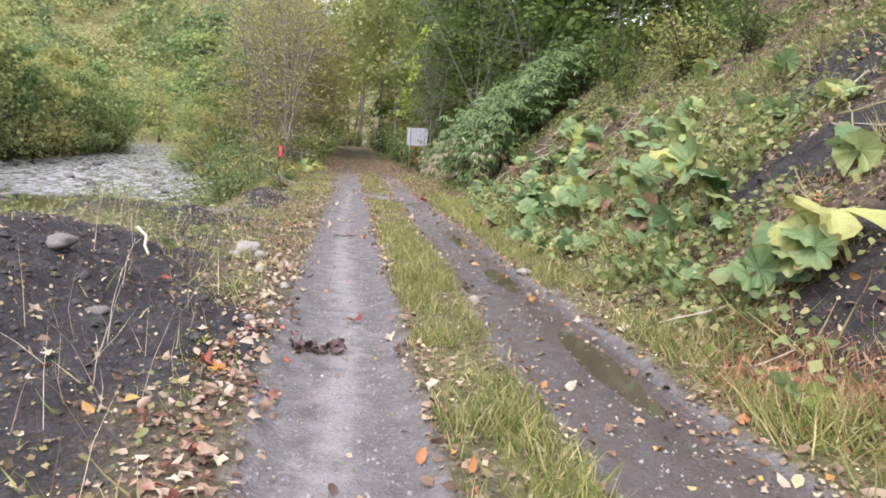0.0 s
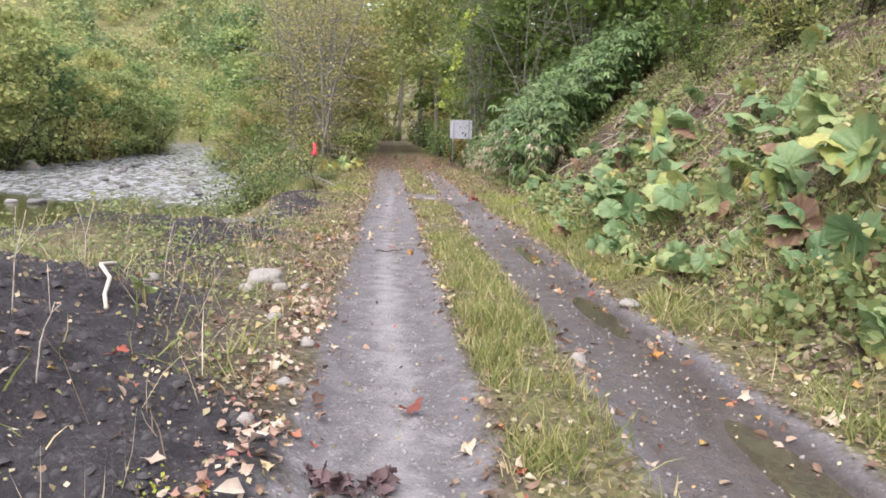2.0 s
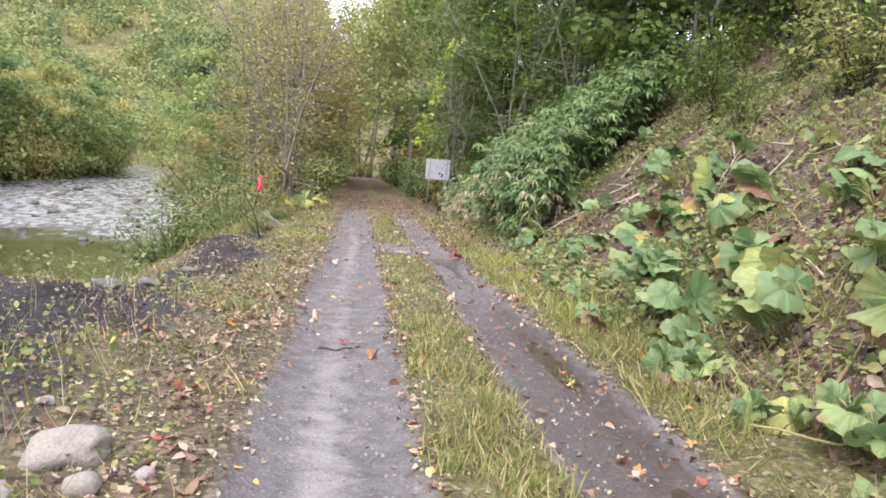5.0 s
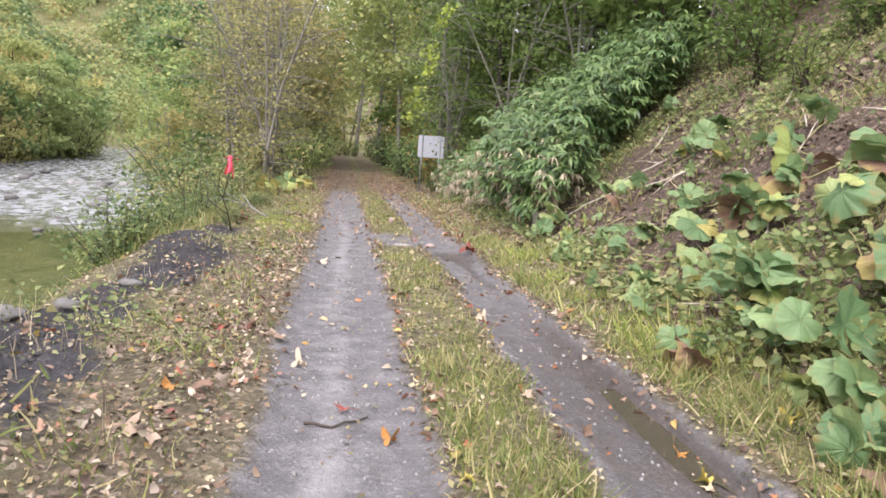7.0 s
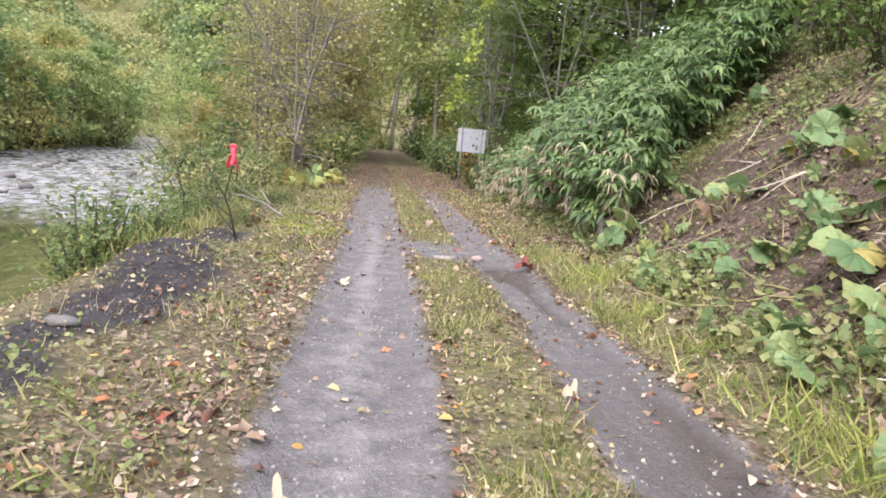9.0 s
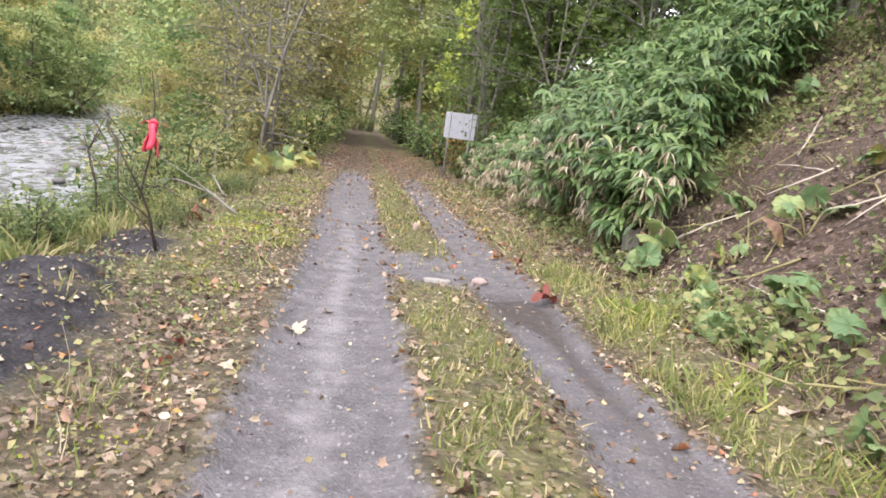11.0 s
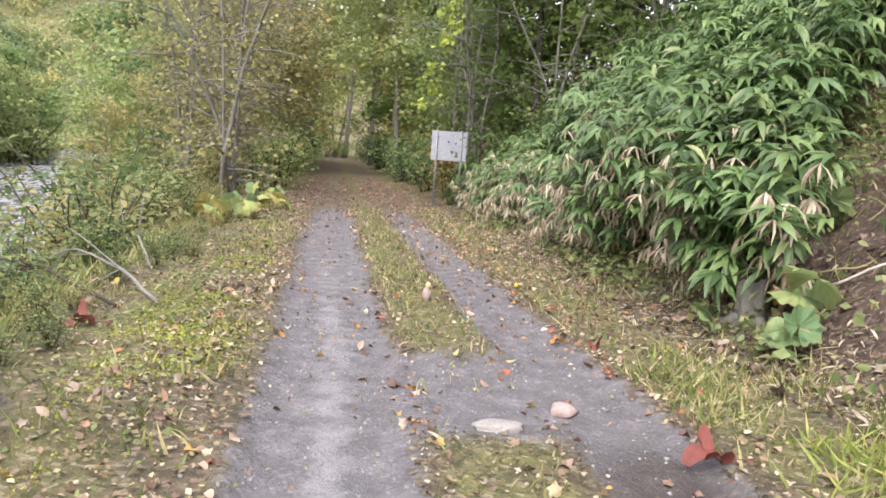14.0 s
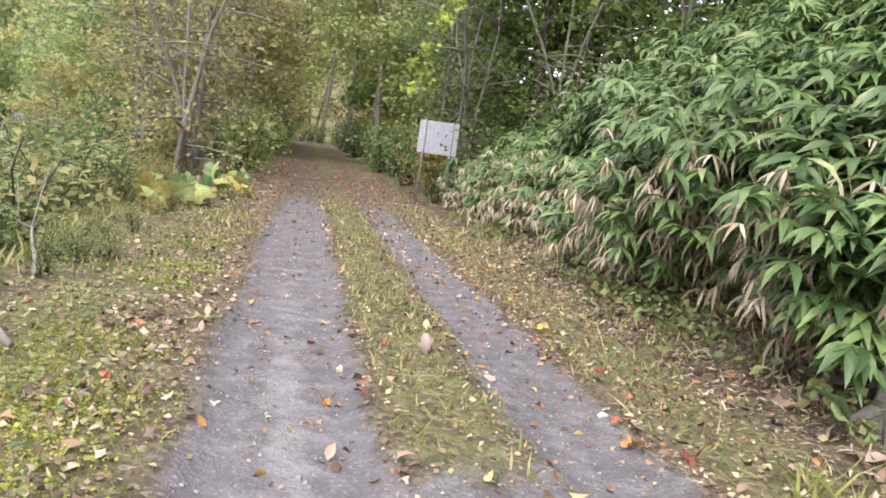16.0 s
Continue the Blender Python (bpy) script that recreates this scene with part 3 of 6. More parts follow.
# ---- trees ----
def tree_meshes(seed, tall, spread, leaves, leaf_size, stems=1, bare=0.35, lean=0.1, radius=0.13, blob=0.75, limbs=15, twigs=2):
    """Trunk with limbs, and a crown of leaves round the limb tips."""
    g = np.random.default_rng(seed)
    wood, tips = [], []
    for s in range(stems):
        n = 9
        t = np.linspace(0, 1, n)
        off = g.normal(size=2) * (lean + 0.12 * (stems > 1)) * tall * 0.6
        sway = np.cumsum(g.normal(size=(n, 2)) * 0.018 * tall, axis=0)
        base = g.normal(size=2) * 0.22 * (stems > 1)
        hgt = tall * g.uniform(0.8, 1.0)
        p = np.stack([base[0] + off[0] * t ** 1.4 + sway[:, 0] * t, base[1] + off[1] * t ** 1.4 + sway[:, 1] * t, hgt * t - 0.15], 1)
        rad = radius * g.uniform(0.7, 1.0) * (1 - 0.85 * t) + 0.012
        rad[0] *= 1.35
        wood.append(tube(p, rad, 7))
        count = int(limbs / stems) + 6
        for k in range(count):
            u = bare + (1 - bare) * (k + g.uniform(0, 1)) / count * 0.97
            q = np.array([np.interp(u, t, p[:, c]) for c in range(3)])
            az = g.uniform(0, 2 * np.pi)
            ln = spread * g.uniform(0.5, 1.0) * (1.15 - 0.75 * abs(u - 0.55) * 1.3)
            dz = g.uniform(0.05, 0.7)
            tt = np.linspace(0, 1, 6)
            d = np.array([np.cos(az), np.sin(az)])
            b = np.stack([q[0] + d[0] * ln * tt + g.normal() * 0.1 * ln * tt ** 2, q[1] + d[1] * ln * tt + g.normal() * 0.1 * ln * tt ** 2,
                          q[2] + dz * ln * tt - 0.25 * ln * tt ** 2], 1)
            wood.append(tube(b, np.interp(u, t, rad) * 0.5 * (1 - 0.85 * tt) + 0.006, 4))
            tips += [b[3], b[4], b[5]]
            for c in range(twigs):
                w0 = b[g.integers(1, 5)]
                w1 = w0 + (unit(1, g)[0] * [1, 1, 0.5] + [0, 0, 0.25]) * ln * 0.4
                wood.append(tube(np.stack([w0, (w0 + w1) / 2 + g.normal(size=3) * 0.04, w1]), [0.012, 0.009, 0.004], 3))
                tips.append(w1)
        tips.append(p[-1])
    tips = np.array(tips)
    per = g.integers(0, len(tips), leaves)
    away = g.normal(size=(leaves, 3)) * [blob, blob, blob * 0.6]
    pos = tips[per] + away
    axis = unit(leaves, g) * [1, 1, 0.6] + [0, 0, -0.25]
    up = unit(leaves, g) * 0.5 + away / blob * 0.7 + [0, 0, 0.6]
    crown = strewn(T_LEAF, pos, turned(axis, up), leaf_size * g.uniform(0.6, 1.3, leaves))
    return mk_mesh("trunk", *merged(wood)), mk_mesh("crown", *crown)


def plant_tree(meshes, bark, foliage, label, group, at, name="tree"):
    ob = thing(name, at, label, "tree", group)
    part("trunk", meshes[0], bark, ob)
    part("crown", meshes[1], foliage, ob)
    return ob


def stand(x, y, turn=0, size=1.0, tilt=0.0, sink=0.0):
    return pose(x, y, float(height(x, y)) - sink, tilt, 0, turn) @ Matrix.Diagonal((size, size, size, 1))


KINDS = {
    "green": [tree_meshes(11 + k, 13, 3.6, 3276, 0.34, bare=0.10, blob=0.55) for k in range(3)],
    "yellow": [tree_meshes(31 + k, 12, 3.2, 3400, 0.25, stems=2, bare=0.08, blob=0.48) for k in range(3)],
    "sparse": [tree_meshes(51 + k, 13, 2.9, 2900, 0.14, stems=4, bare=0.06, radius=0.07, blob=0.5, limbs=34, twigs=5) for k in range(2)],
    "tall": [tree_meshes(91 + k, 14, 3.4, 3120, 0.29, bare=0.42, radius=0.2, blob=0.75) for k in range(2)],
    "bank": [tree_meshes(71 + k, 9, 3.4, 3100, 0.30, stems=2, bare=0.02, blob=0.5, limbs=7) for k in range(3)],
}
first = {}


def forest(kind, foliage_name, bark, foliage, label, group, spots):
    """Plants trees of one kind at (x, y, size)."""
    for k, (x, y, size) in enumerate(spots):
        v = k % len(KINDS[kind])
        key = (kind, foliage_name, v)
        m = stand(x, y, rng.uniform(0, 360), size, rng.uniform(-3, 3), 0.1)
        if key not in first:
            tm = KINDS[kind][v]
            if foliage_name != "base":
                tm = (tm[0].copy(), tm[1].copy())
                tm[0].materials.clear(), tm[1].materials.clear()
            first[key] = plant_tree(tm, bark, foliage, label, group, m)
        else:
            tagged(copy_thing(first[key], m @ Matrix.Diagonal((*(1 / c for c in first[key].scale), 1))), label)


# left of the track
forest("sparse", "base", M_BARK, M_OLIVE, "many-stemmed grey tree with thin olive-brown leaves", "trees left of the track",
       [(-3.3, 37.5, 0.95), (-3.4, 41, 1.0), (-5.2, 43.5, 1.05), (-4.2, 48, 1.0), (-6.6, 49, 1.0)])
forest("sparse", "right", M_BARK, M_GREEN, "slim pale-trunked tree with thin green foliage", "trees on the right bank", [(5.1, 39.6, 0.9), (4.7, 43.5, 0.95), (6.6, 36.6, 0.8), (5.6, 46.8, 1.0), (8.4, 34, 0.9), (10.4, 27.4, 0.9)])
forest("yellow", "base", M_BARK, M_YELLOW, "slender tree with yellow-green autumn leaves", "trees left of the track",
       [(-7.0, 57, 1.0), (-5.4, 61, 1.1), (-6.2, 70, 1.2), (-13, 84, 1.0), (-5, 98, 1.2), (-5.0, 74, 1.0)])
forest("yellow", "olive", M_BARK, M_OLIVE, "slender tree with thinning olive-brown leaves", "trees left of the track",
       [(-5.0, 52, 0.9), (-8.5, 64, 1.0), (-5, 76, 1.0), (-8, 88, 1.1), (-8.6, 46.5, 0.55), (-5.2, 92, 1.1), (-6.4, 47, 0.6), (-3.9, 57, 1.0), (-4.4, 67, 1.25), (-4.0, 62, 1.1)])
forest("yellow", "fresh", M_BARK, M_SHRUB, "slender tree with fresh green leaves", "trees left of the track",
       [(-11, 72, 1.0), (-5.4, 86, 1.0), (-7.6, 52.5, 0.7), (-10.4, 49.5, 0.55)])
forest("green", "mid", M_BARK, M_SHRUB, "leafy tree with fresh green and yellowing leaves", "trees left of the track",
       [(-9.5, 56, 0.9), (-11, 63, 1.0), (-14, 74, 1.1), (-7.5, 70, 1.0)])
# right of the track
forest("green", "base", M_BARK_D, M_GREEN, "green broadleaf tree with a dark trunk on the bank", "trees on the right bank",
       [(7.4, 42, 0.95), (9.0, 37, 0.9), (10.5, 32, 1.0), (7.4, 47, 1.0), (10.0, 43, 1.1), (12, 28, 0.9), (12, 38, 1.1), (7.2, 53, 1.0),
        (8.5, 56, 1.1), (13, 48, 1.2), (7.6, 63, 1.1), (10, 66, 1.2), (7.2, 73, 1.5), (8, 82, 1.2), (8, 92, 1.2), (11, 22, 0.8), (14, 18.5, 0.8), (16, 25, 0.9), (12, 92, 1.3), (9.6, 29, 0.85), (13, 34, 1.1), (7.4, 60, 1.0), (6.4, 79, 1.1), (16, 33, 1.0), (18, 28, 0.9), (20, 23, 0.9), (15, 22, 0.7), (19, 38, 1.1), (14, 29, 0.8), (17, 18, 0.8), (13, 24, 0.7), (15, 31, 1.0), (17.5, 34.5, 1.1), (16, 37.5, 1.1)])
forest("tall", "base", M_BARK_D, M_GREEN, "tall tree with a thick dark trunk on the bank", "trees on the right bank", [(9.6, 31.6, 0.95), (10.3, 31.0, 0.9), (13.6, 25.5, 0.9), (10.9, 32.6, 0.9), (6.6, 38.5, 0.85), (12.8, 27.5, 0.85)])
forest("tall", "yel", M_BARK, M_YELLOW, "tall yellow-green tree arching over the track", "trees on the right bank", [(4.4, 70, 1.3), (-3.4, 74, 1.3), (3.6, 84, 1.35), (-2.8, 90, 1.35), (4.0, 60, 1.1), (1.5, 112, 1.7)])
forest("yellow", "right", M_BARK, M_YELLOW, "slender tree with yellow-green autumn leaves", "trees on the right bank",
       [(5.4, 49, 0.8), (6.6, 66, 1.35), (5.8, 58, 1.0), (6.0, 92, 1.3), (0.5, 124, 1.6), (-3.5, 120, 1.6), (5.0, 118, 1.6), (-6, 110, 1.7), (7, 112, 1.7), (-10, 100, 1.2), (-14, 108, 1.2), (-16, 92, 0.8), (-19, 99, 0.8), (-22, 106, 0.9), (-13, 95, 0.9), (-26, 112, 0.9), (-18, 114, 1.0), (-21, 96, 0.7), (-30, 118, 1.0), (-9, 106, 1.3), (-5, 116, 1.5)])
# across the river
far_line = []
for k in range(34):
    y = 14 + 3.1 * k + rng.uniform(-1, 1)
    far_line.append((float(far_edge(y)) - rng.uniform(2.2, 4.5), y, rng.uniform(0.65, 1.1)))
forest("bank", "far", M_BARK_D, M_SHRUB, "leafy green tree overhanging the far river bank", "trees across the river", far_line[0::3])
forest("bank", "far2", M_BARK_D, M_YELLOW, "yellow-green tree overhanging the far river bank", "trees across the river", far_line[1::3] + far_line[2::6])
forest("bank", "far2", M_BARK_D, M_YELLOW, "yellow-green tree overhanging the far river bank", "trees across the river", far_line[5::6])
forest("yellow", "aut", M_BARK, M_AUTUMN, "slim tree with orange-brown autumn leaves", "trees left of the track", [(-5.2, 80, 1.1), (-5.6, 66, 0.9)])
back_line = [(float(far_edge(y)) - rng.uniform(7, 11), y, rng.uniform(0.85, 1.1)) for y in np.arange(16, 120, 5.5)]
forest("bank", "far2", M_BARK_D, M_YELLOW, "yellow-green tree overhanging the far river bank", "trees across the river", back_line[0::4])
forest("bank", "far", M_BARK_D, M_SHRUB, "leafy green tree overhanging the far river bank", "trees across the river", back_line[1::4] + back_line[2::4])
forest("bank", "far2", M_BARK_D, M_YELLOW, "yellow-green tree overhanging the far river bank", "trees across the river", back_line[3::4])


bend = [(float(far_edge(y)) - rng.uniform(4, 24), y, rng.uniform(0.9, 1.3)) for y in rng.uniform(84, 140, 16)]
forest("bank", "far", M_BARK_D, M_SHRUB, "leafy green tree overhanging the far river bank", "trees across the river", bend[0::2])
forest("bank", "far2", M_BARK_D, M_YELLOW, "yellow-green tree overhanging the far river bank", "trees across the river", bend[1::2])


def far_woods():
    g = np.random.default_rng(5)
    for name, share, foliage, label in (("far_green_woods", 0.43, M_FAR, "green woods covering the far hillside"), ("far_yellow_woods", 0.50, M_FAR, "yellow-green autumn woods on the far hillside")):
        slope, bend_end, far = int(300 * share), int(240 * share), int(620 * share)
        near = slope + bend_end
        n = near + far
        y = np.concatenate([g.uniform(48, 150, slope), g.uniform(120, 215, bend_end), g.uniform(150, 460, far)])
        x = np.concatenate([far_edge(y[:slope]) - 11 - 60 * g.uniform(0, 1, slope) ** 1.4, -0.27 * y[slope:near] + g.uniform(-32, 26, bend_end), g.uniform(-260, 70, far)])
        z = height(x, y)
        pos, size, face = [], [], []
        for k in range(n):
            r = g.uniform(2.2, 4.2) * (1 if k < near else 1.9)
            tallness = g.uniform(1.0, 1.5)
            m = 300 if k < slope else 150 if k < near else 110
            lob = unit(7, g) * [1, 1, 0.9]
            c = lob[g.integers(0, 7, m)] * r * 0.6 + unit(m, g) * r * 0.55 * g.uniform(0.6, 1, (m, 1))
            face.append(c / r)
            pos.append(c * [1, 1, tallness] + [x[k], y[k], z[k] + r * tallness * 0.8])
            size.append(g.uniform(0.35, 0.65, m) * (1 if k < slope else 1.4 if k < near else 2.3))
        pos, size = np.concatenate(pos), np.concatenate(size)
        axis = unit(len(pos), g) * [1, 1, 0.6] + [0, 0, -0.2]
        v, f = strewn(T_LEAF, pos, turned(axis, unit(len(pos), g) * 0.4 + np.concatenate(face) + [0, 0, 0.35]), size)
        tagged(part(name, mk_mesh(name, v, f), foliage), label, "woods", kind="stuff")


far_woods()

# ---- the information board ----
def box(cx, cy, cz, sx, sy, sz, bevel=0.0):
    bm = bmesh.new()
    bmesh.ops.create_cube(bm, size=1)
    for w in bm.verts:
        w.co = Vector((w.co.x * sx + cx, w.co.y * sy + cy, w.co.z * sz + cz))
    if bevel:
        bmesh.ops.bevel(bm, geom=bm.edges, offset=bevel, segments=2, affect="EDGES")
    return bm


def bm_mesh(name, bm):
    me = bpy.data.meshes.new(name)
    bm.to_mesh(me)
    bm.free()
    return me


def notice_board():
    sx, sy = 3.66, 38.1
    ob = thing("notice_board", pose(sx, sy, 0.0, 0, 0, -25), "blank white notice board seen from behind, on two steel posts", "sign")
    g0 = float(height(sx, sy))
    part("board", bm_mesh("board", box(0, 0, 2.02, 1.18, 0.025, 0.94, 0.006)), M_BOARD, ob)
    for k, px in enumerate((-0.40, 0.42)):
        v, f = tube([(px, -0.045, g0 - 0.3), (px, -0.045, 1.2), (px, -0.045, 2.52)], [0.03] * 3, 10)
        post = part("post", mk_mesh("post", v, f), M_STEEL, ob)
        for pz in (1.72, 2.3):
            part("clamp", bm_mesh("clamp", box(px, -0.03, pz, 0.1, 0.05, 0.035, 0.006)), M_STEEL, post)
    part("stain", bm_mesh("stain", box(0.26, -0.0165, 1.80, 0.05, 0.006, 0.08, 0.002)), M_TWIG, ob, "small dark fitting on the back of the board")


notice_board()

# ---- bamboo grass on the bank ----
def bamboo_grass(name, n, x0, x1, y0, y1, tall, label, seed, lean=(-0.8, -0.25), keep=None, leaf=0.27):
    g = np.random.default_rng(seed)
    x, y = g.uniform(x0, x1, n), g.uniform(y0, y1, n)
    if keep is not None:
        k = keep(x, y)
        x, y = x[k], y[k]
    n = len(x)
    z = height(x, y)
    h = tall * g.uniform(0.45, 1.1, n) * np.clip(0.55 + 0.5 * (x - right_toe(y)), 0.5, 1)
    ldir = np.array([*lean]) + g.normal(size=(n, 2)) * 0.35
    top = np.stack([x + ldir[:, 0] * h * 0.5, y + ldir[:, 1] * h * 0.5, z + h], 1)
    wood = []
    for k in range(0, n, 2):
        b = np.array([x[k], y[k], z[k] - 0.05])
        wood.append(tube([b, b * 0.45 + top[k] * 0.55 + [0, 0, 0.12 * h[k]], top[k]], [0.006, 0.005, 0.003], 4))
    ob = thing(name, pose(0, 0, 0), label, "bamboo grass", kind="stuff")
    part("culm_mass", mk_mesh("culm_mass", *merged(wood)), M_STALK, ob)
    foot = np.stack([x, y, z], 1)

    def fans(i, u, per, spread, drop, size, scatter, wide=1.0):
        """Rosettes of leaves at the share u of the culms i, splayed round a drooping heading."""
        c = foot[i] * (1 - u[:, None]) + top[i] * u[:, None] + g.normal(size=(len(i), 3)) * scatter
        heading = np.arctan2(lean[1] - 0.25, lean[0] + 0.1) + g.normal(size=len(i)) * 1.0
        az = np.repeat(heading, per) + np.tile(np.linspace(-spread, spread, per), len(i)) + g.normal(size=len(i) * per) * 0.18
        dz = np.repeat(g.uniform(*drop, len(i)), per) + g.normal(size=len(az)) * 0.16
        axis = np.stack([np.cos(az), np.sin(az), dz], 1)
        up = np.array([-0.2, -0.25, 1.0]) + g.normal(size=(len(az), 3)) * 0.22
        ln = size * g.uniform(0.85, 1.4, len(az))
        return strewn(T_LANCE, np.repeat(c, per, 0), turned(axis, up), np.stack([size * wide * g.uniform(1.35, 1.95, len(az)), ln, ln * 1.5], 1))
    tips = np.repeat(np.arange(n), 3)
    v, f = fans(tips, np.tile([1.0, 0.86, 0.68], n) * g.uniform(0.92, 1.0, len(tips)), 6, 1.4, (-0.65, 0.15), leaf, 0.09)
    part("foliage", mk_mesh("foliage", v, f), M_SASA, ob)
    low = np.flatnonzero((x - right_toe(y) < 1.5) & (vnoise(x, y, 0.8, 32) > -0.25))
    tips = np.repeat(low, 5)
    v, f = fans(tips, g.uniform(0.15, 0.8, len(tips)), 5, 1.8, (-2.4, -0.5), leaf * 0.75, 0.14, 0.55)
    part("dry_foliage", mk_mesh("dry_foliage", v + [-0.2, -0.2, 0.04], f), M_STRAW, ob, "pale withered leaves")
    return ob


bamboo_grass("bamboo_grass", 3300, 3.9, 9.5, 21.3, 31.5, 1.55, "dense bright green bamboo grass leaning over the track", 101,
             keep=lambda x, y: (x - right_toe(y) > 0.5 + 0.3 * vnoise(x, y, 0.9, 30)) & (y > 21.75 + np.clip(x - 4.4, 0, 9) * 0.9 + 0.35 * vnoise(x, y, 0.8, 31)) & ((y < 27) | (x > 5.5)), leaf=0.29)
bamboo_grass("bamboo_grass", 750, 4.0, 8.0, 27, 37, 0.95, "dense green bamboo grass along the foot of the bank", 102,
             keep=lambda x, y: x - right_toe(y) > 0.4 + 0.3 * vnoise(x, y, 0.9, 30), leaf=0.28)


# ---- shrubs ----
def shrub_meshes(seed, tall, leaves, size, wide=0.6):
    g = np.random.default_rng(seed)
    wood, pts = [], []
    for k in range(11):
        az, out = g.uniform(0, 2 * np.pi), g.uniform(0.2, 1.0) * wide * tall
        h = tall * g.uniform(0.55, 1.0)
        t = np.linspace(0, 1, 6)
        p = np.stack([np.cos(az) * out * t ** 1.3 + g.normal() * 0.05, np.sin(az) * out * t ** 1.3 + g.normal() * 0.05, h * t - 0.08], 1) + np.cumsum(g.normal(size=(6, 3)) * 0.02 * tall, 0)
        wood.append(tube(p, 0.011 * tall ** 0.5 * (1 - 0.8 * t) + 0.002, 4))
        pts += [p[2], p[3], p[4], p[5]]
        for c in range(3):
            w0 = p[g.integers(2, 5)]
            w1 = w0 + unit(1, g)[0] * [0.3, 0.3, 0.22] * tall
            wood.append(tube([w0, w1], [0.005, 0.002], 3))
            pts.append(w1)
    pts = np.array(pts)
    pos = pts[g.integers(0, len(pts), leaves)] + g.normal(size=(leaves, 3)) * 0.11 * tall
    pos[:, 2] = np.abs(pos[:, 2])
    v, f = strewn(T_LEAF, pos, turned(unit(leaves, g) * [1, 1, 0.6], unit(leaves, g) * 0.6 + [0, 0, 1]), size * g.uniform(0.6, 1.3, leaves) [:, None] * np.array([[0.75, 1, 1]]))
    return mk_mesh("stem", *merged(wood)), mk_mesh("foliage", v, f)


SHRUBS = [shrub_meshes(201, 1.0, 720, 0.085), shrub_meshes(202, 1.2, 800, 0.085, 0.8), shrub_meshes(203, 1.0, 500, 0.065, 0.5)]
shrub_first = {}


def shrubs(foliage, label, group, spots, grow=1.0):
    for k, (x, y, size) in enumerate(spots):
        key = (foliage.name, k % 3)
        m = stand(x, y, rng.uniform(0, 360), size * grow)
        if key not in shrub_first:
            a, b = SHRUBS[k % 3][0].copy(), SHRUBS[k % 3][1].copy()
            ob = thing("shrub", m, label, "shrub", group)
            part("stem", a, M_TWIG, ob)
            part("foliage", b, foliage, ob)
            shrub_first[key] = ob
        else:
            tagged(copy_thing(shrub_first[key], m @ Matrix.Diagonal((*(1 / c for c in shrub_first[key].scale), 1))), label, group=group)


def row_spots(n, y0, y1, off0, off1, s0, s1, line):
    ys = rng.uniform(y0, y1, n)
    return [(float(line(y)) + rng.uniform(off0, off1), y, rng.uniform(s0, s1)) for y in ys]


M_WILLOW = leaf_mat("willow_leaves", [(0.0, (0.075, 0.13, 0.05)), (0.6, (0.15, 0.21, 0.075)), (1.0, (0.29, 0.31, 0.10))], thin=0.4)
shrubs(M_WILLOW, "light green riverside shrub on the river bank", "riverside shrubs",
       [(-2.95, 17.8, 1.0), (-3.3, 18.3, 0.9), (-2.6, 21.5, 0.7), (-3.2, 20.2, 1.0), (-3.0, 22.6, 0.9)] + row_spots(20, 19, 33, -1.9, -0.3, 0.45, 0.8, left_edge)
       + row_spots(6, 17, 22, -1.3, -0.1, 0.35, 0.6, left_edge))
shrubs(M_OLIVE, "half-bare olive-brown shrub by the river", "riverside shrubs", row_spots(6, 26, 36, -1.2, 0.2, 0.4, 0.7, left_edge) + row_spots(5, 37, 44, -1.5, 0.8, 0.9, 1.5, left_edge))
shrubs(M_WILLOW, "light green riverside shrub on the river bank", "riverside shrubs", row_spots(12, 19.8, 31, 0.1, 0.7, 0.28, 0.5, left_edge), 0.8)
shrubs(M_WILLOW, "light green riverside shrub on the river bank", "riverside shrubs", [(-3.9, 21.0, 1.5), (-4.3, 23.0, 1.7), (-3.7, 24.6, 1.4)])
shrubs(M_OLIVE, "half-bare olive-brown shrub by the river", "riverside shrubs", [(-7.6, 10.6, 0.5), (-6.6, 11.1, 0.45), (-5.7, 11.6, 0.4), (-8.4, 10.9, 0.55), (-7.0, 10.0, 0.4)])
def edge_spots(n, y0, y1, off0, off1, top0, top1):
    """Spots below the river edge whose shrubs reach a height between top0 and top1."""
    out = []
    for x, y, top in row_spots(n, y0, y1, off0, off1, top0, top1, left_edge):
        if x > -0.34 * (y - 15.5) - 1.2:
            out.append((x, y, max(0.35, (top - float(height(x, y))) / 1.05)))
    return out


shrubs(M_WILLOW, "light green riverside shrub on the river bank", "riverside shrubs", edge_spots(8, 20, 27, -1.5, -0.3, -0.05, 0.4) + edge_spots(12, 26, 36, -2.2, -0.2, 0.5, 1.1))
shrubs(M_SHRUB, "leafy green shrub below the river edge", "riverside shrubs", [(x, y, max(0.35, (top - float(height(x, y))) / 1.05)) for x, y, top in row_spots(9, 19.3, 23.5, -1.3, -0.35, -0.3, 0.1, left_edge)])
shrubs(M_OLIVE, "half-bare olive-brown shrub by the river", "riverside shrubs", edge_spots(4, 21, 27, -1.5, -0.2, -0.1, 0.35) + edge_spots(9, 27, 36, -1.5, 0.0, 0.4, 0.9))
shrubs(M_OLIVE, "half-bare olive-brown shrub by the river", "riverside shrubs", row_spots(8, 20.5, 31, 0.0, 0.8, 0.35, 0.6, left_edge), 0.6)
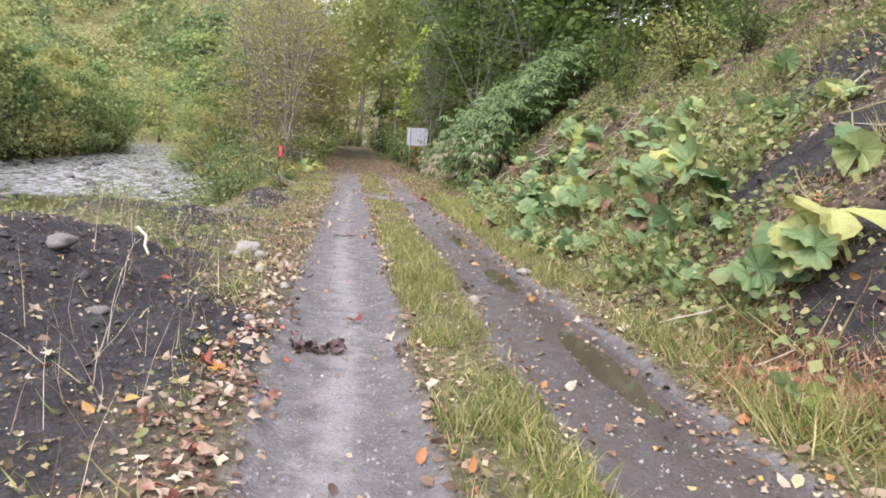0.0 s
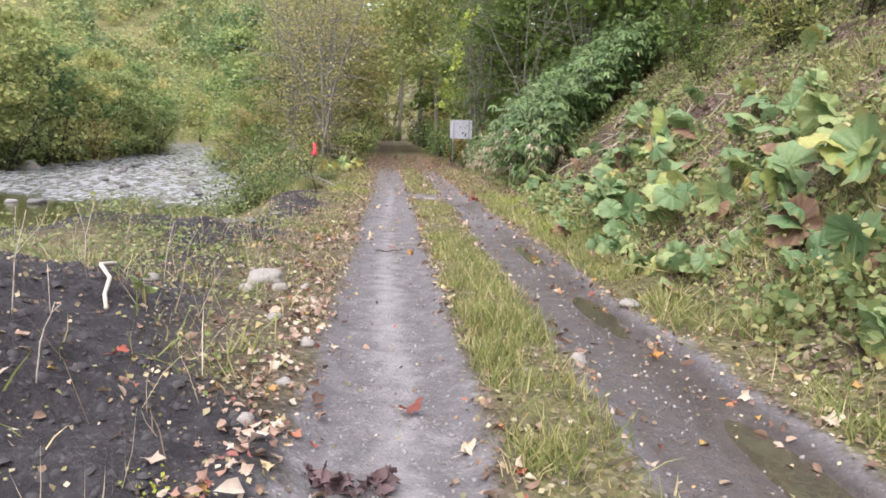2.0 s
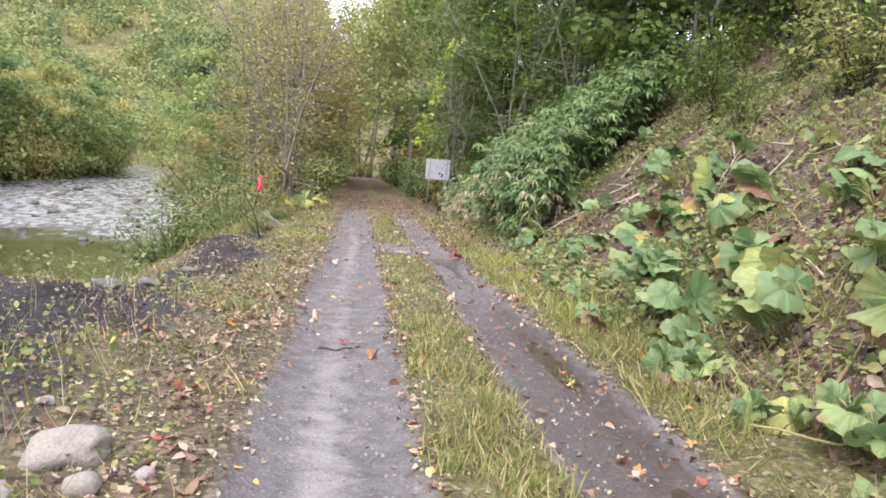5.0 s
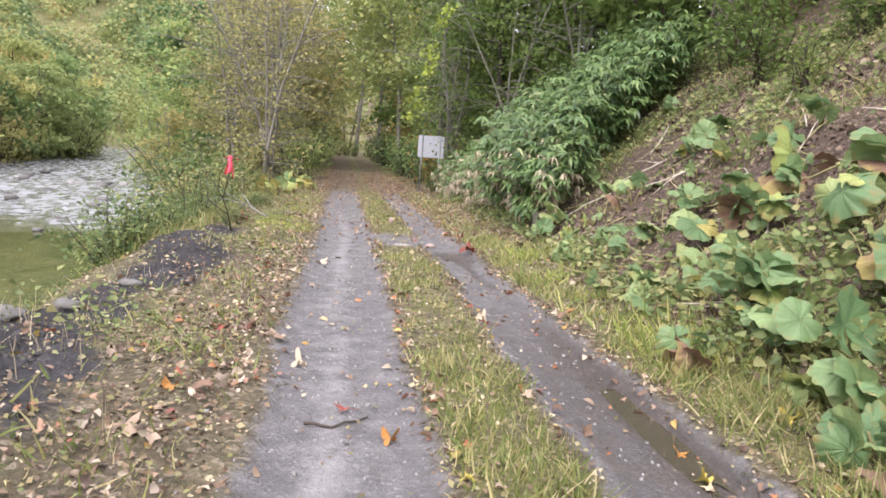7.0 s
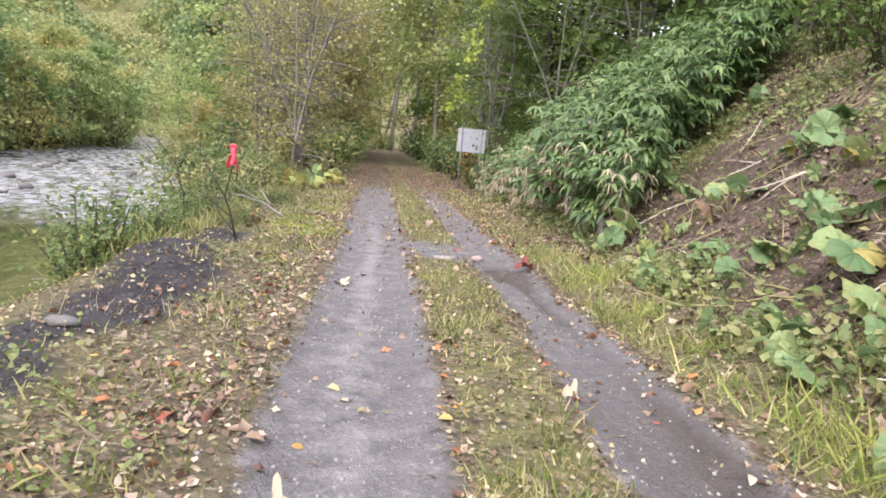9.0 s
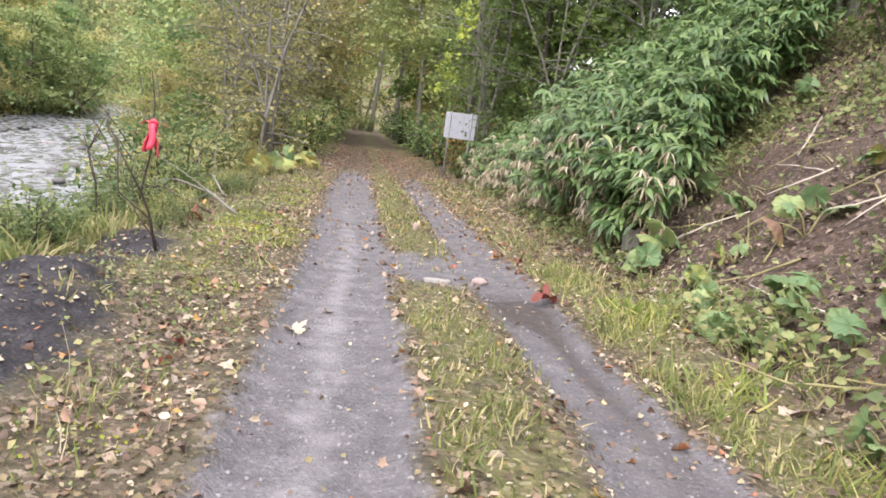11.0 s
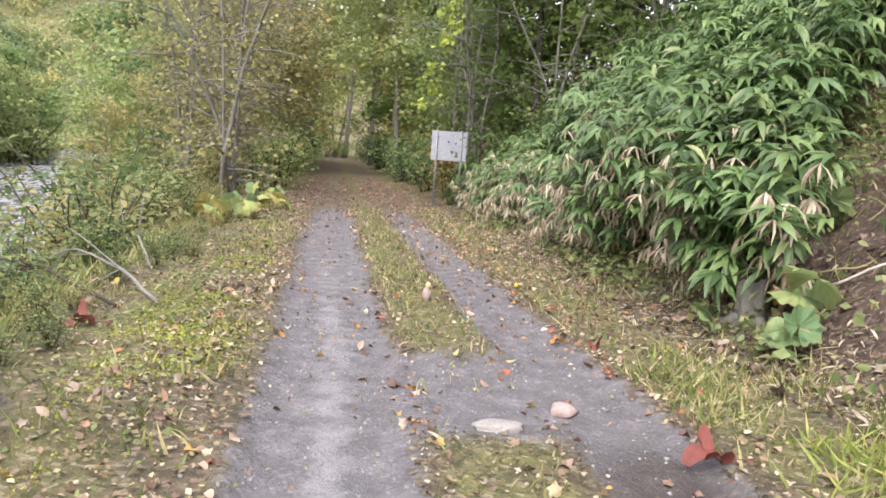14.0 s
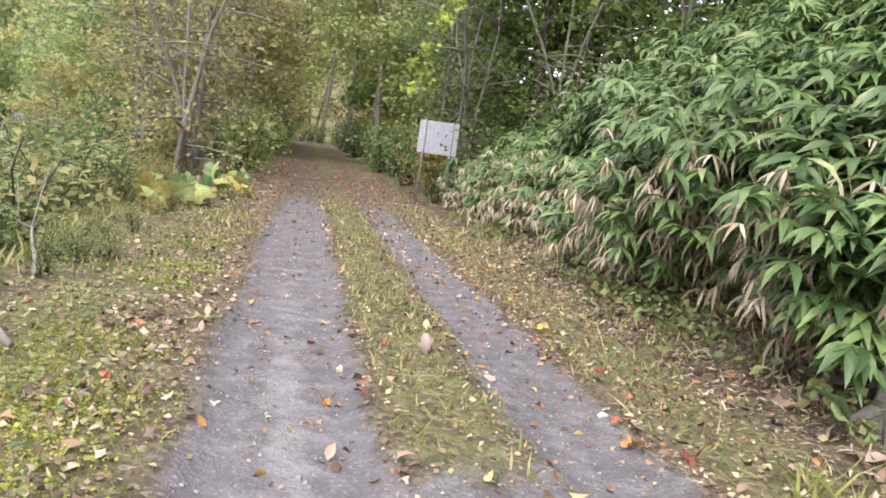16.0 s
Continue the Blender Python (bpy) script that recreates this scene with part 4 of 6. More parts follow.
shrubs(M_SHRUB, "dense green bush under the trees", "undergrowth",
       [(-2.0, 43.5, 1.6), (-2.4, 47, 1.8), (-2.7, 41.0, 1.2), (-2.6, 52, 1.8), (-3, 57, 2), (-3, 63, 2.2)] + row_spots(10, 45, 62, -4, -0.3, 1.4, 2.6, left_edge)
       + [(-2.4, 67, 1.6), (-2.6, 73, 1.7), (-2.4, 79, 1.8), (-2.2, 86, 1.8), (4.4, 80, 1.8), (4.2, 87, 1.8), (3.4, 95, 1.8), (-2.4, 97, 1.8), (4.7, 40, 1.3), (4.6, 43, 1.6), (4.2, 47, 1.7), (4.4, 52, 1.8), (4.0, 56, 2.0), (4.2, 62, 2.2), (5.0, 67, 2.4), (3.8, 74, 2.4)], 1.35)
shrubs(M_GREEN, "dark green bush on the wooded bank", "undergrowth",
       [(4.9, 38.6, 1.1), (5.4, 36.5, 1.2), (6.5, 40.5, 1.8), (6.4, 34.8, 1.5), (7.6, 31.5, 1.8), (8.5, 27.5, 1.8), (9.2, 24, 1.7), (8.4, 21.5, 1.3), (10, 20, 1.6), (9.6, 17.5, 1.3), (11, 15.5, 1.4), (8.8, 34.5, 2.0), (10.2, 29, 2.0),
        (12.0, 21, 2.0), (12, 25, 2.2), (11.5, 31.5, 2.2), (9.5, 38, 2.2), (7.4, 44, 2.2), (7, 50, 2.4), (8.2, 14.0, 0.9), (7.4, 18.6, 1.0), (13, 28, 1.7), (14.5, 31, 1.8), (12.5, 24, 1.5), (9.0, 17, 1.0), (10.4, 24.6, 1.3), (8.0, 16.0, 0.8), (9.4, 19.8, 1.1)], 1.25)
shrubs(M_AUTUMN, "rust-red bush behind the notice board", "undergrowth", [(4.4, 41.2, 2.4)])
shrubs(M_GREEN, "dark green bush on the wooded bank", "undergrowth", [(4.3, 37.6, 0.9), (4.0, 38.9, 0.9)])
# first four, at the track's end: bright leaf colour stands for hazy light
shrubs(M_YELLOW, "yellowing bush on the bank; at the track's end its yellow carries hazy light", "undergrowth", [(1.2, 108, 1.6), (-0.8, 107, 1.6), (3.2, 106, 1.8), (0.2, 111, 1.8), (7.9, 16.2, 1.2), (9.4, 13.2, 1.3), (10.6, 11, 1.3), (6.2, 31.0, 0.9), (5.6, 33.5, 0.9), (5.2, 35.4, 0.7), (8.9, 10.5, 0.9), (12, 14, 1.6)], 1.3)
shrubs(M_YELLOW, "low yellow-green bush at the water's edge across the river", "far bank bushes",
       [(float(far_edge(y)) - rng.uniform(0.8, 3.0), y, rng.uniform(1.5, 3.2)) for y in np.arange(30, 100, 2.2)], 1.3)


# ---- grass, weeds and litter ----
def blades(name, n, place, tall, label, foliage, seed, lean=0.45, width=0.009, cat="grass"):
    g = np.random.default_rng(seed)
    x, y = place(g, n)
    n = len(x)
    z = height(x, y) - 0.01
    axis = np.stack([g.normal(size=n) * lean, g.normal(size=n) * lean, np.ones(n)], 1)
    h = g.uniform(tall[0], tall[1], n) * (0.75 + 0.5 * (vnoise(x, y, 0.4, seed) > 0)) * np.interp(y, [8, 14], [1, 0.62])
    wid = width * g.uniform(0.7, 1.4, n) * (1 + np.clip(y - 8, 0, 30) * 0.05)
    v, f = strewn(T_BLADE, np.stack([x, y, z], 1), turned(axis, unit(n, g)), np.stack([wid, h, h], 1))
    return tagged(part(name, mk_mesh(name, v, f), foliage), label, cat, kind="stuff")


def where(x0, x1, y0, y1, keep, near=1.6):
    """Random spots in a strip, thinning with distance, kept where the function is positive."""
    def go(g, n):
        y = y0 + (y1 - y0) * g.uniform(0, 1, n) ** near
        x = g.uniform(x0, x1, n)
        k = keep(x, y) > g.uniform(0, 1, n)
        return x[k], y[k]
    return go


def median_keep(x, y):
    edge = smooth(0.5, 0.68, x) * smooth(0.06, -0.16, x - np.interp(y, [5, 12, 16], [1.24, 1.32, 1.42]))
    return edge * np.clip(0.55 + 0.9 * vnoise(x, y, 0.35, 51) + 0.5 * vnoise(x, y, 1.5, 52), 0.06, 1) * np.interp(y, [2, 8, 11, 14, 18.5, 19.2, 20.6, 21.5, 34], [1, 1, 0.75, 0.5, 0.4, 0.03, 0.03, 0.3, 0.2])


blades("median_grass", 56000, where(0.45, 1.5, 1.8, 36, median_keep), (0.06, 0.19), "low green and straw grass between the wheel tracks", M_GRASS, 61)
blades("verge_grass", 60000, where(2.05, 3.9, 2, 36, lambda x, y: smooth(0, 0.33, x - np.interp(y, [5, 9], [2.32, 2.12])) * (1 - np.clip(lump(x, y, 3.2, 4.2, 0.5, 0.9, 1.0), 0, 0.85)) * smooth(0.75, -0.1, x - right_toe(y)) * np.clip(0.4 + 1.1 * vnoise(x, y, 0.6, 53), 0.05, 1) * np.interp(y, [2, 20.6, 21.6, 36], [1, 0.95, 0.14, 0.12])),
       (0.10, 0.32), "long yellow-green grass along the foot of the bank", M_GRASS, 62, lean=0.6)
blades("verge_tufts", 5200, where(2.3, 3.9, 12.5, 21.2, lambda x, y: lump(x - right_toe(y), 0, -0.35, 0, 0.4, 1, 1.0) * np.clip(1.7 * vnoise(x, y, 0.7, 69), 0, 1), 1.0),
       (0.28, 0.55), "long drooping yellow-green grass tufts at the foot of the bank", M_TUFT, 69, lean=0.85, width=0.011)
blades("shoulder_grass", 60000, where(-6.5, -0.4, 2, 34, lambda x, y: smooth(-0.45, -0.8, x) * np.clip(0.2 + 0.9 * vnoise(x, y, 0.55, 54), 0.04, 1) * (1 - 0.93 * np.clip(soil_mask(x, y), 0, 1)) * (x > left_edge(y) - 0.9) * np.interp(y, [15, 19], [1, 0.55]), 1.0),
       (0.07, 0.26), "patchy weeds and dry grass on the river side of the track", M_GRASS, 63, lean=0.6, width=0.010)
blades("bank_grass", 90000, where(3.0, 9.5, 2.5, 32, lambda x, y: smooth(0.1, 0.5, x - right_toe(y)) * np.clip(0.22 + 1.1 * vnoise(x, y, 0.8, 55), 0, 1) * (1 - 0.9 * np.clip(soil_mask(x, y), 0, 1)) * (1 - 0.85 * bare_bank(x, y)), 1.1),
       (0.12, 0.42), "drooping grass and sedge on the steep bank", M_GRASS, 64, lean=0.9, width=0.011)
blades("river_reeds", 9000, where(-6.0, -2.2, 17.5, 32, lambda x, y: ((left_edge(y) - x > -0.2) & (left_edge(y) - x < 1.9)) * 1.0, 1.2),
       (0.2, 0.55), "yellow-green grass on the sloping river bank", M_GRASS, 65, lean=0.5, width=0.012)
blades("dry_stems", 2200, where(-6.5, -0.9, 2.5, 16, lambda x, y: np.clip(0.35 + vnoise(x, y, 0.9, 56), 0, 1), 1.0), (0.2, 0.55), "thin dry weed stems on the soil heap", M_STRAW, 66, lean=0.35, width=0.005, cat="dry weeds")


def ground_leaves(name, n, place, size, label, foliage, seed, shapes, lift=0.006, flat=0.35, cat="fallen leaves", rise=0.0):
    g = np.random.default_rng(seed)
    x, y = place(g, n)
    pieces = []
    for k, shape in enumerate(shapes):
        px, py = x[k::len(shapes)], y[k::len(shapes)]
        m = len(px)
        pos = np.stack([px, py, height(px, py) + lift + rise * g.uniform(0, 1, m)], 1)
        az = g.uniform(0, 2 * np.pi, m)
        e = 0.15
        slope = np.stack([(height(px - e, py) - height(px + e, py)) / (2 * e), (height(px, py - e) - height(px, py + e)) / (2 * e), np.ones(m)], 1)
        up = slope / np.linalg.norm(slope, axis=1, keepdims=True) + g.normal(size=(m, 3)) * flat
        axis = np.stack([np.cos(az), np.sin(az), np.zeros(m)], 1)
        axis -= up * (np.sum(axis * up, 1) / np.sum(up * up, 1))[:, None]
        pieces.append(strewn(shape, pos, turned(axis, up), (size[0] + (size[1] - size[0]) * g.uniform(0, 1, m) ** 1.6) * g.uniform(0.8, 1.2, m)))
    v, f = merged(pieces)
    return tagged(part(name, mk_mesh(name, v, f, False), foliage), label, cat, kind="stuff")


T_STAR = [star_leaf(5, 0.55, 0.45), oval_leaf(0.5, -0.2), oval_leaf(-0.6, 0.25), oval_leaf(0.9, -0.3), star_leaf(6, 0.68, -0.5)]


def litter_keep(x, y):
    lines = lump(x, 0, 0.58, 0, 0.13, 1, 0.85) + lump(x, 0, 1.36, 0, 0.12, 1, 0.55) + lump(x, 0, 2.2, 0, 0.16, 1, 0.8) + lump(x, 0, -0.72, 0, 0.28, 1, 0.95)
    lines += 0.22 * smooth(-0.5, -0.9, x) * smooth(-3.5, -2, x) + 0.25 * smooth(2.2, 2.6, x) + 0.014
    lines += smooth(22, 36, y) * (0.45 * smooth(1.0, 1.4, x) * smooth(2.6, 2.2, x) + 0.2) + 0.06 * smooth(1.35, 1.6, x) * smooth(2.2, 2.0, x)
    lines += smooth(19, 22, y) * (0.3 * smooth(2.0, 2.3, x) + 0.12)
    return np.clip(lines * (0.75 + 0.8 * vnoise(x, y, 0.45, 57)) * (1 - 0.6 * np.clip(soil_mask(x, y), 0, 1)), 0, 1)


ground_leaves("fallen_leaves", 60000, where(-3.2, 4.0, 1.8, 58, litter_keep, 1.3), (0.025, 0.10), "tan, orange and red fallen leaves strewn along the track", M_LITTER, 71, T_STAR, 0.01, 0.5)
M_CHIPS = leaf_mat("straw_chips", [(0.0, (0.10, 0.075, 0.05)), (0.4, (0.25, 0.18, 0.12)), (0.7, (0.20, 0.19, 0.08)), (1.0, (0.55, 0.46, 0.34))], rough=0.85, thin=0.1)
ground_leaves("plant_debris", 100000, where(-3.4, 4.2, 2, 34, lambda x, y: np.clip(0.75 + 0.5 * vnoise(x, y, 0.5, 62), 0, 1) * (1 - 0.93 * np.clip(np.maximum(*rut_mask(x, y)) + 0.3, 0, 1)) * (1 - 0.6 * np.clip(soil_mask(x, y), 0, 1)), 1.05),
              (0.014, 0.05), "fine straw, chips and leaf crumbs on the ground", M_CHIPS, 77, [T_LEAF], 0.008, 0.5, "plant debris", 0.015)
M_MULCH = leaf_mat("mulched_leaves", [(0.0, (0.06, 0.042, 0.035)), (0.5, (0.145, 0.10, 0.08)), (0.85, (0.25, 0.19, 0.15)), (1.0, (0.44, 0.36, 0.28))], rough=0.85, thin=0.1)
ground_leaves("bank_litter", 30000, where(2.4, 9.5, 2.5, 30, lambda x, y: smooth(-0.7, 0.4, x - right_toe(y)) * np.clip(0.5 + 0.8 * vnoise(x, y, 0.7, 58), 0.05, 1) * (1 - 0.8 * np.clip(soil_mask(x, y), 0, 1)), 1.15),
              (0.05, 0.15), "brown leaf litter and plant debris on the bank", M_MULCH, 72, T_STAR, 0.01, 0.6)
ground_leaves("straw_debris", 9000, where(2.5, 5.2, 17.5, 31, lambda x, y: np.clip(lump(x - right_toe(y), 0, 0.15, 0, 0.55, 1, 0.9), 0, 1) * np.clip(0.5 + 0.7 * vnoise(x, y, 0.6, 66), 0, 1), 1.0),
              (0.04, 0.15), "pale dry bamboo-grass straw at the foot of the bank", M_STRAW, 79, [T_LANCE], 0.02, 0.35, "plant debris", 0.04)
M_BROWN_L = leaf_mat("red_brown_leaves", [(0.0, (0.10, 0.075, 0.06)), (0.45, (0.21, 0.155, 0.12)), (0.7, (0.34, 0.29, 0.23)), (0.85, (0.33, 0.17, 0.10)), (1.0, (0.46, 0.40, 0.33))], rough=0.8, thin=0.1)
M_PINKISH = leaf_mat("pinkish_leaves", [(0.0, (0.25, 0.09, 0.075)), (0.22, (0.30, 0.19, 0.145)), (0.6, (0.40, 0.31, 0.245)), (1.0, (0.52, 0.44, 0.36))], rough=0.8, thin=0.1)
M_RUST = leaf_mat("rust_leaves", [(0.0, (0.20, 0.09, 0.055)), (0.6, (0.37, 0.18, 0.11)), (1.0, (0.50, 0.33, 0.23))], rough=0.8, thin=0.1)
ground_leaves("rust_litter", 2600, where(2.5, 8.5, 2.6, 10.5, lambda x, y: np.clip(lump(x, y, 3.0, 4.2, 0.35, 0.8, 1) + lump(x, y, 4.7, 6.5, 0.8, 0.4, 0.9) + lump(x, y, 6.7, 9.0, 0.9, 0.4, 0.9), 0, 1), 1.0),
              (0.05, 0.12), "rust-brown dead leaves in drifts on the dark gravel", M_RUST, 73, T_STAR, 0.012, 0.6, "fallen leaves", 0.1)
blades("rust_grass", 11000, where(2.3, 4.4, 2.4, 6.5, lambda x, y: np.clip(lump(x, y, 3.15, 4.1, 0.45, 0.8, 1.0), 0, 1), 1.0), (0.10, 0.26), "rust-brown withered grass at the foot of the bank", M_RUST, 68, lean=0.8)
ground_leaves("edge_litter", 3000, where(-1.1, -0.35, 2.2, 14, lambda x, y: lump(x, 0, -0.66, 0, 0.16, 1, 1.0) * np.clip(0.6 + vnoise(x, y, 0.5, 68), 0, 1), 1.1),
              (0.03, 0.09), "tan and pinkish leaves gathered along the edge of the wheel track", M_PINKISH, 82, T_STAR, 0.014, 0.6, "fallen leaves", 0.02)
ground_leaves("brown_litter", 10000, where(-2.3, -0.5, 8.5, 29, lambda x, y: lump(x, 0, -1.1, 0, 0.45, 1, 0.9) * np.clip(0.4 + 1.2 * vnoise(x, y, 0.5, 67), 0, 1), 1.0),
              (0.02, 0.085), "brown and red-brown leaves lying thick beside the wheel track", M_BROWN_L, 81, T_STAR, 0.014, 0.6, "fallen leaves", 0.03)
ground_leaves("red_litter", 380, where(-1.8, -0.4, 2.2, 7.0, lambda x, y: np.clip(lump(x, y, -0.95, 3.6, 0.3, 0.7, 0.8) + lump(x, y, -0.85, 4.9, 0.2, 0.4, 0.8), 0, 1), 1.0),
              (0.05, 0.12), "red and pinkish fallen leaves beside the wheel track", M_PINKISH, 80, T_STAR, 0.012, 0.6)
M_WEED = leaf_mat("dull_weed_leaves", [(0.0, (0.10, 0.14, 0.055)), (0.6, (0.20, 0.245, 0.095)), (1.0, (0.36, 0.33, 0.16))], thin=0.4, gain=1.2)
ground_leaves("ground_cover", 75000, where(-6, -0.6, 2.2, 32, lambda x, y: smooth(-0.6, -1.0, x) * np.clip(0.3 + 1.0 * vnoise(x, y, 0.7, 59), 0.06, 1) * (1 - 0.96 * np.clip(soil_mask(x, y), 0, 1)) * (x > left_edge(y) - 0.8), 1.0),
              (0.02, 0.055), "small green and yellowing weed leaves near the river", M_WEED, 74, [T_LEAF, oval_leaf(0.5, -0.3)], 0.012, 0.6, "weeds", 0.06)
M_MOSS = leaf_mat("bright_moss", [(0.0, (0.20, 0.26, 0.03)), (0.6, (0.32, 0.38, 0.05)), (1.0, (0.46, 0.46, 0.08))], thin=0.4)
ground_leaves("moss_patches", 330000, where(-2.4, 1.5, 2.5, 32, lambda x, y: np.clip(lump(x, y, -1.05, 21.6, 0.55, 2.0, 1.3) + lump(x, y, -1.05, 18.3, 0.35, 0.9, 0.9) + lump(x, y, -1.05, 25.5, 0.4, 2.0, 0.9) + lump(x, y, -0.85, 4.7, 0.2, 0.3, 1) + lump(x, y, -0.8, 8.6, 0.2, 0.5, 0.8)
              + lump(x, y, -0.95, 15.5, 0.3, 1.2, 0.5) + lump(x, y, 0.95, 23.5, 0.3, 3.0, 0.4) + lump(x, y, -1.1, 29, 0.5, 2, 0.7) - 0.25, 0, 1) * np.clip(0.4 + 1.6 * vnoise(x, y, 0.45, 64), 0, 1), 0.8),
              (0.010, 0.026), "bright yellow-green moss cushions beside the track", M_MOSS, 78, [T_LEAF], 0.012, 0.9, "moss", 0.02)
ground_leaves("terrace_weeds", 34000, where(-9, -1.2, 6.5, 14.5, lambda x, y: smooth(-1.2, -2.6, x) * np.clip(0.35 + 0.9 * vnoise(x, y, 0.9, 60), 0, 1) * (1 - 0.75 * np.clip(soil_mask(x, y), 0, 1)), 1.0),
              (0.03, 0.085), "leafy green weeds on the river terrace", M_WEED, 75, [T_LEAF, oval_leaf(0.4, -0.3)], 0.02, 0.8, "weeds", 0.28)
ground_leaves("bank_weeds", 140000, where(2.6, 10, 2.5, 34, lambda x, y: smooth(-0.4, 0.4, x - right_toe(y)) * np.clip(0.35 + 1.1 * vnoise(x, y, 1.0, 61), 0.15, 1) * (1 - 0.85 * np.clip(soil_mask(x, y), 0, 1)) * (1 - 0.88 * bare_bank(x, y)), 1.05),
              (0.05, 0.13), "leafy weeds and ferns on the steep bank", M_WEED, 76, [T_LEAF, oval_leaf(0.4, -0.3)], 0.02, 0.8, "weeds", 0.28)


# ---- butterbur ----
def fuki_leaf(seed, droop, torn):
    g = np.random.default_rng(seed)
    rings, seg = 4, 40
    a = np.linspace(-np.pi + 0.22, np.pi - 0.22, seg) + np.pi / 2
    fold = g.uniform(-0.15, 0.45)
    v = [[0, 0, 0]]
    ph, lob = g.uniform(0, 6, 3), np.convolve(g.normal(size=seg + 2), (0.3, 0.4, 0.3), "valid") * 0.075 * torn
    for k in range(1, rings + 1):
        r = k / rings
        rr = r * (1 + 0.08 * np.cos(a * 2 + ph[0]) + (0.065 * np.abs(np.cos(a * 6.5 + 0.6 * np.sin(a * 2))) + lob * 0.75) * r ** 2)
        z = 0.05 * r * np.cos(a * 13 + ph[2]) + 0.06 * r * np.cos(a * 7 + ph[1]) * (0.3 + r) + 0.10 * r * np.sin(a * 2 + ph[0]) + 0.05 * r * np.sin(a * 5 + ph[2]) - droop * r ** 2 * (0.6 + 0.55 * np.cos(a + ph[2])) + 0.10 * r * (1 - r) + fold * r * (np.abs(np.cos(a)) - 0.4)
        v += list(np.stack([np.cos(a) * rr, np.sin(a) * rr, z], 1))
    tri = np.array([[0, 1 + s, 2 + s] for s in range(seg - 1)])
    quad = np.array([[1 + k * seg + s, 1 + (k + 1) * seg + s, 2 + (k + 1) * seg + s, 2 + k * seg + s] for k in range(rings - 1) for s in range(seg - 1)])
    return mk_mesh("leaf_blade", np.array(v), [tri, quad])


FUKI = {}
for fname, fm, dr in (("fresh", M_FUKI, 0.42), ("yellow", M_FUKI_Y, 0.55), ("brown", M_FUKI_B, 0.8)):
    FUKI[fname] = [fuki_leaf(300 + k, dr * (0.6 + 0.3 * k), 1 + 0.6 * k) for k in range(5)]
    for me in FUKI[fname]:
        me.materials.append(fm)


def butterbur(x, y, leaves, size, tall, g, mix=(0.87, 0.10, 0.03)):
    z = float(height(x, y))
    kinds = g.choice(["fresh", "yellow", "brown"], leaves, p=mix)
    look_of = "green" if (kinds == "fresh").sum() * 2 > leaves else "yellowing"
    ob = thing("butterbur", pose(x, y, z), "%s butterbur plant with broad round leaves on the bank" % look_of, "plant", "butterbur on the bank")
    for k in range(leaves):
        az = g.uniform(-0.9, 0.9) + np.pi if g.uniform() < 0.7 else g.uniform(0, 2 * np.pi)
        out, h = tall * g.uniform(0.3, 0.9), tall * g.uniform(0.45, 1.0) * (0.5 if kinds[k] == "brown" else 1)
        s = size * g.uniform(0.5, 1.12)
        tip = np.array([np.cos(az) * out, np.sin(az) * out, h])
        tip[2] = max(tip[2], float(height(x + tip[0], y + tip[1])) - z + 0.12)
        v, f = tube([(0, 0, -0.05), tip * [0.35, 0.35, 0.6], tip * [0.8, 0.8, 0.95], tip], [0.013, 0.011, 0.009, 0.007], 6)
        part("stalk", mk_mesh("stalk", v, f), M_STALK, ob)
        tilt = Euler((g.normal() * 0.6 + 0.55, g.normal() * 0.55 - 0.3, az - np.pi / 2 + g.uniform(-0.4, 0.4)))
        part("leaf", FUKI[kinds[k]][g.integers(0, 5)], None, ob, at=Matrix.LocRotScale(tip, tilt, (s, s, s)))


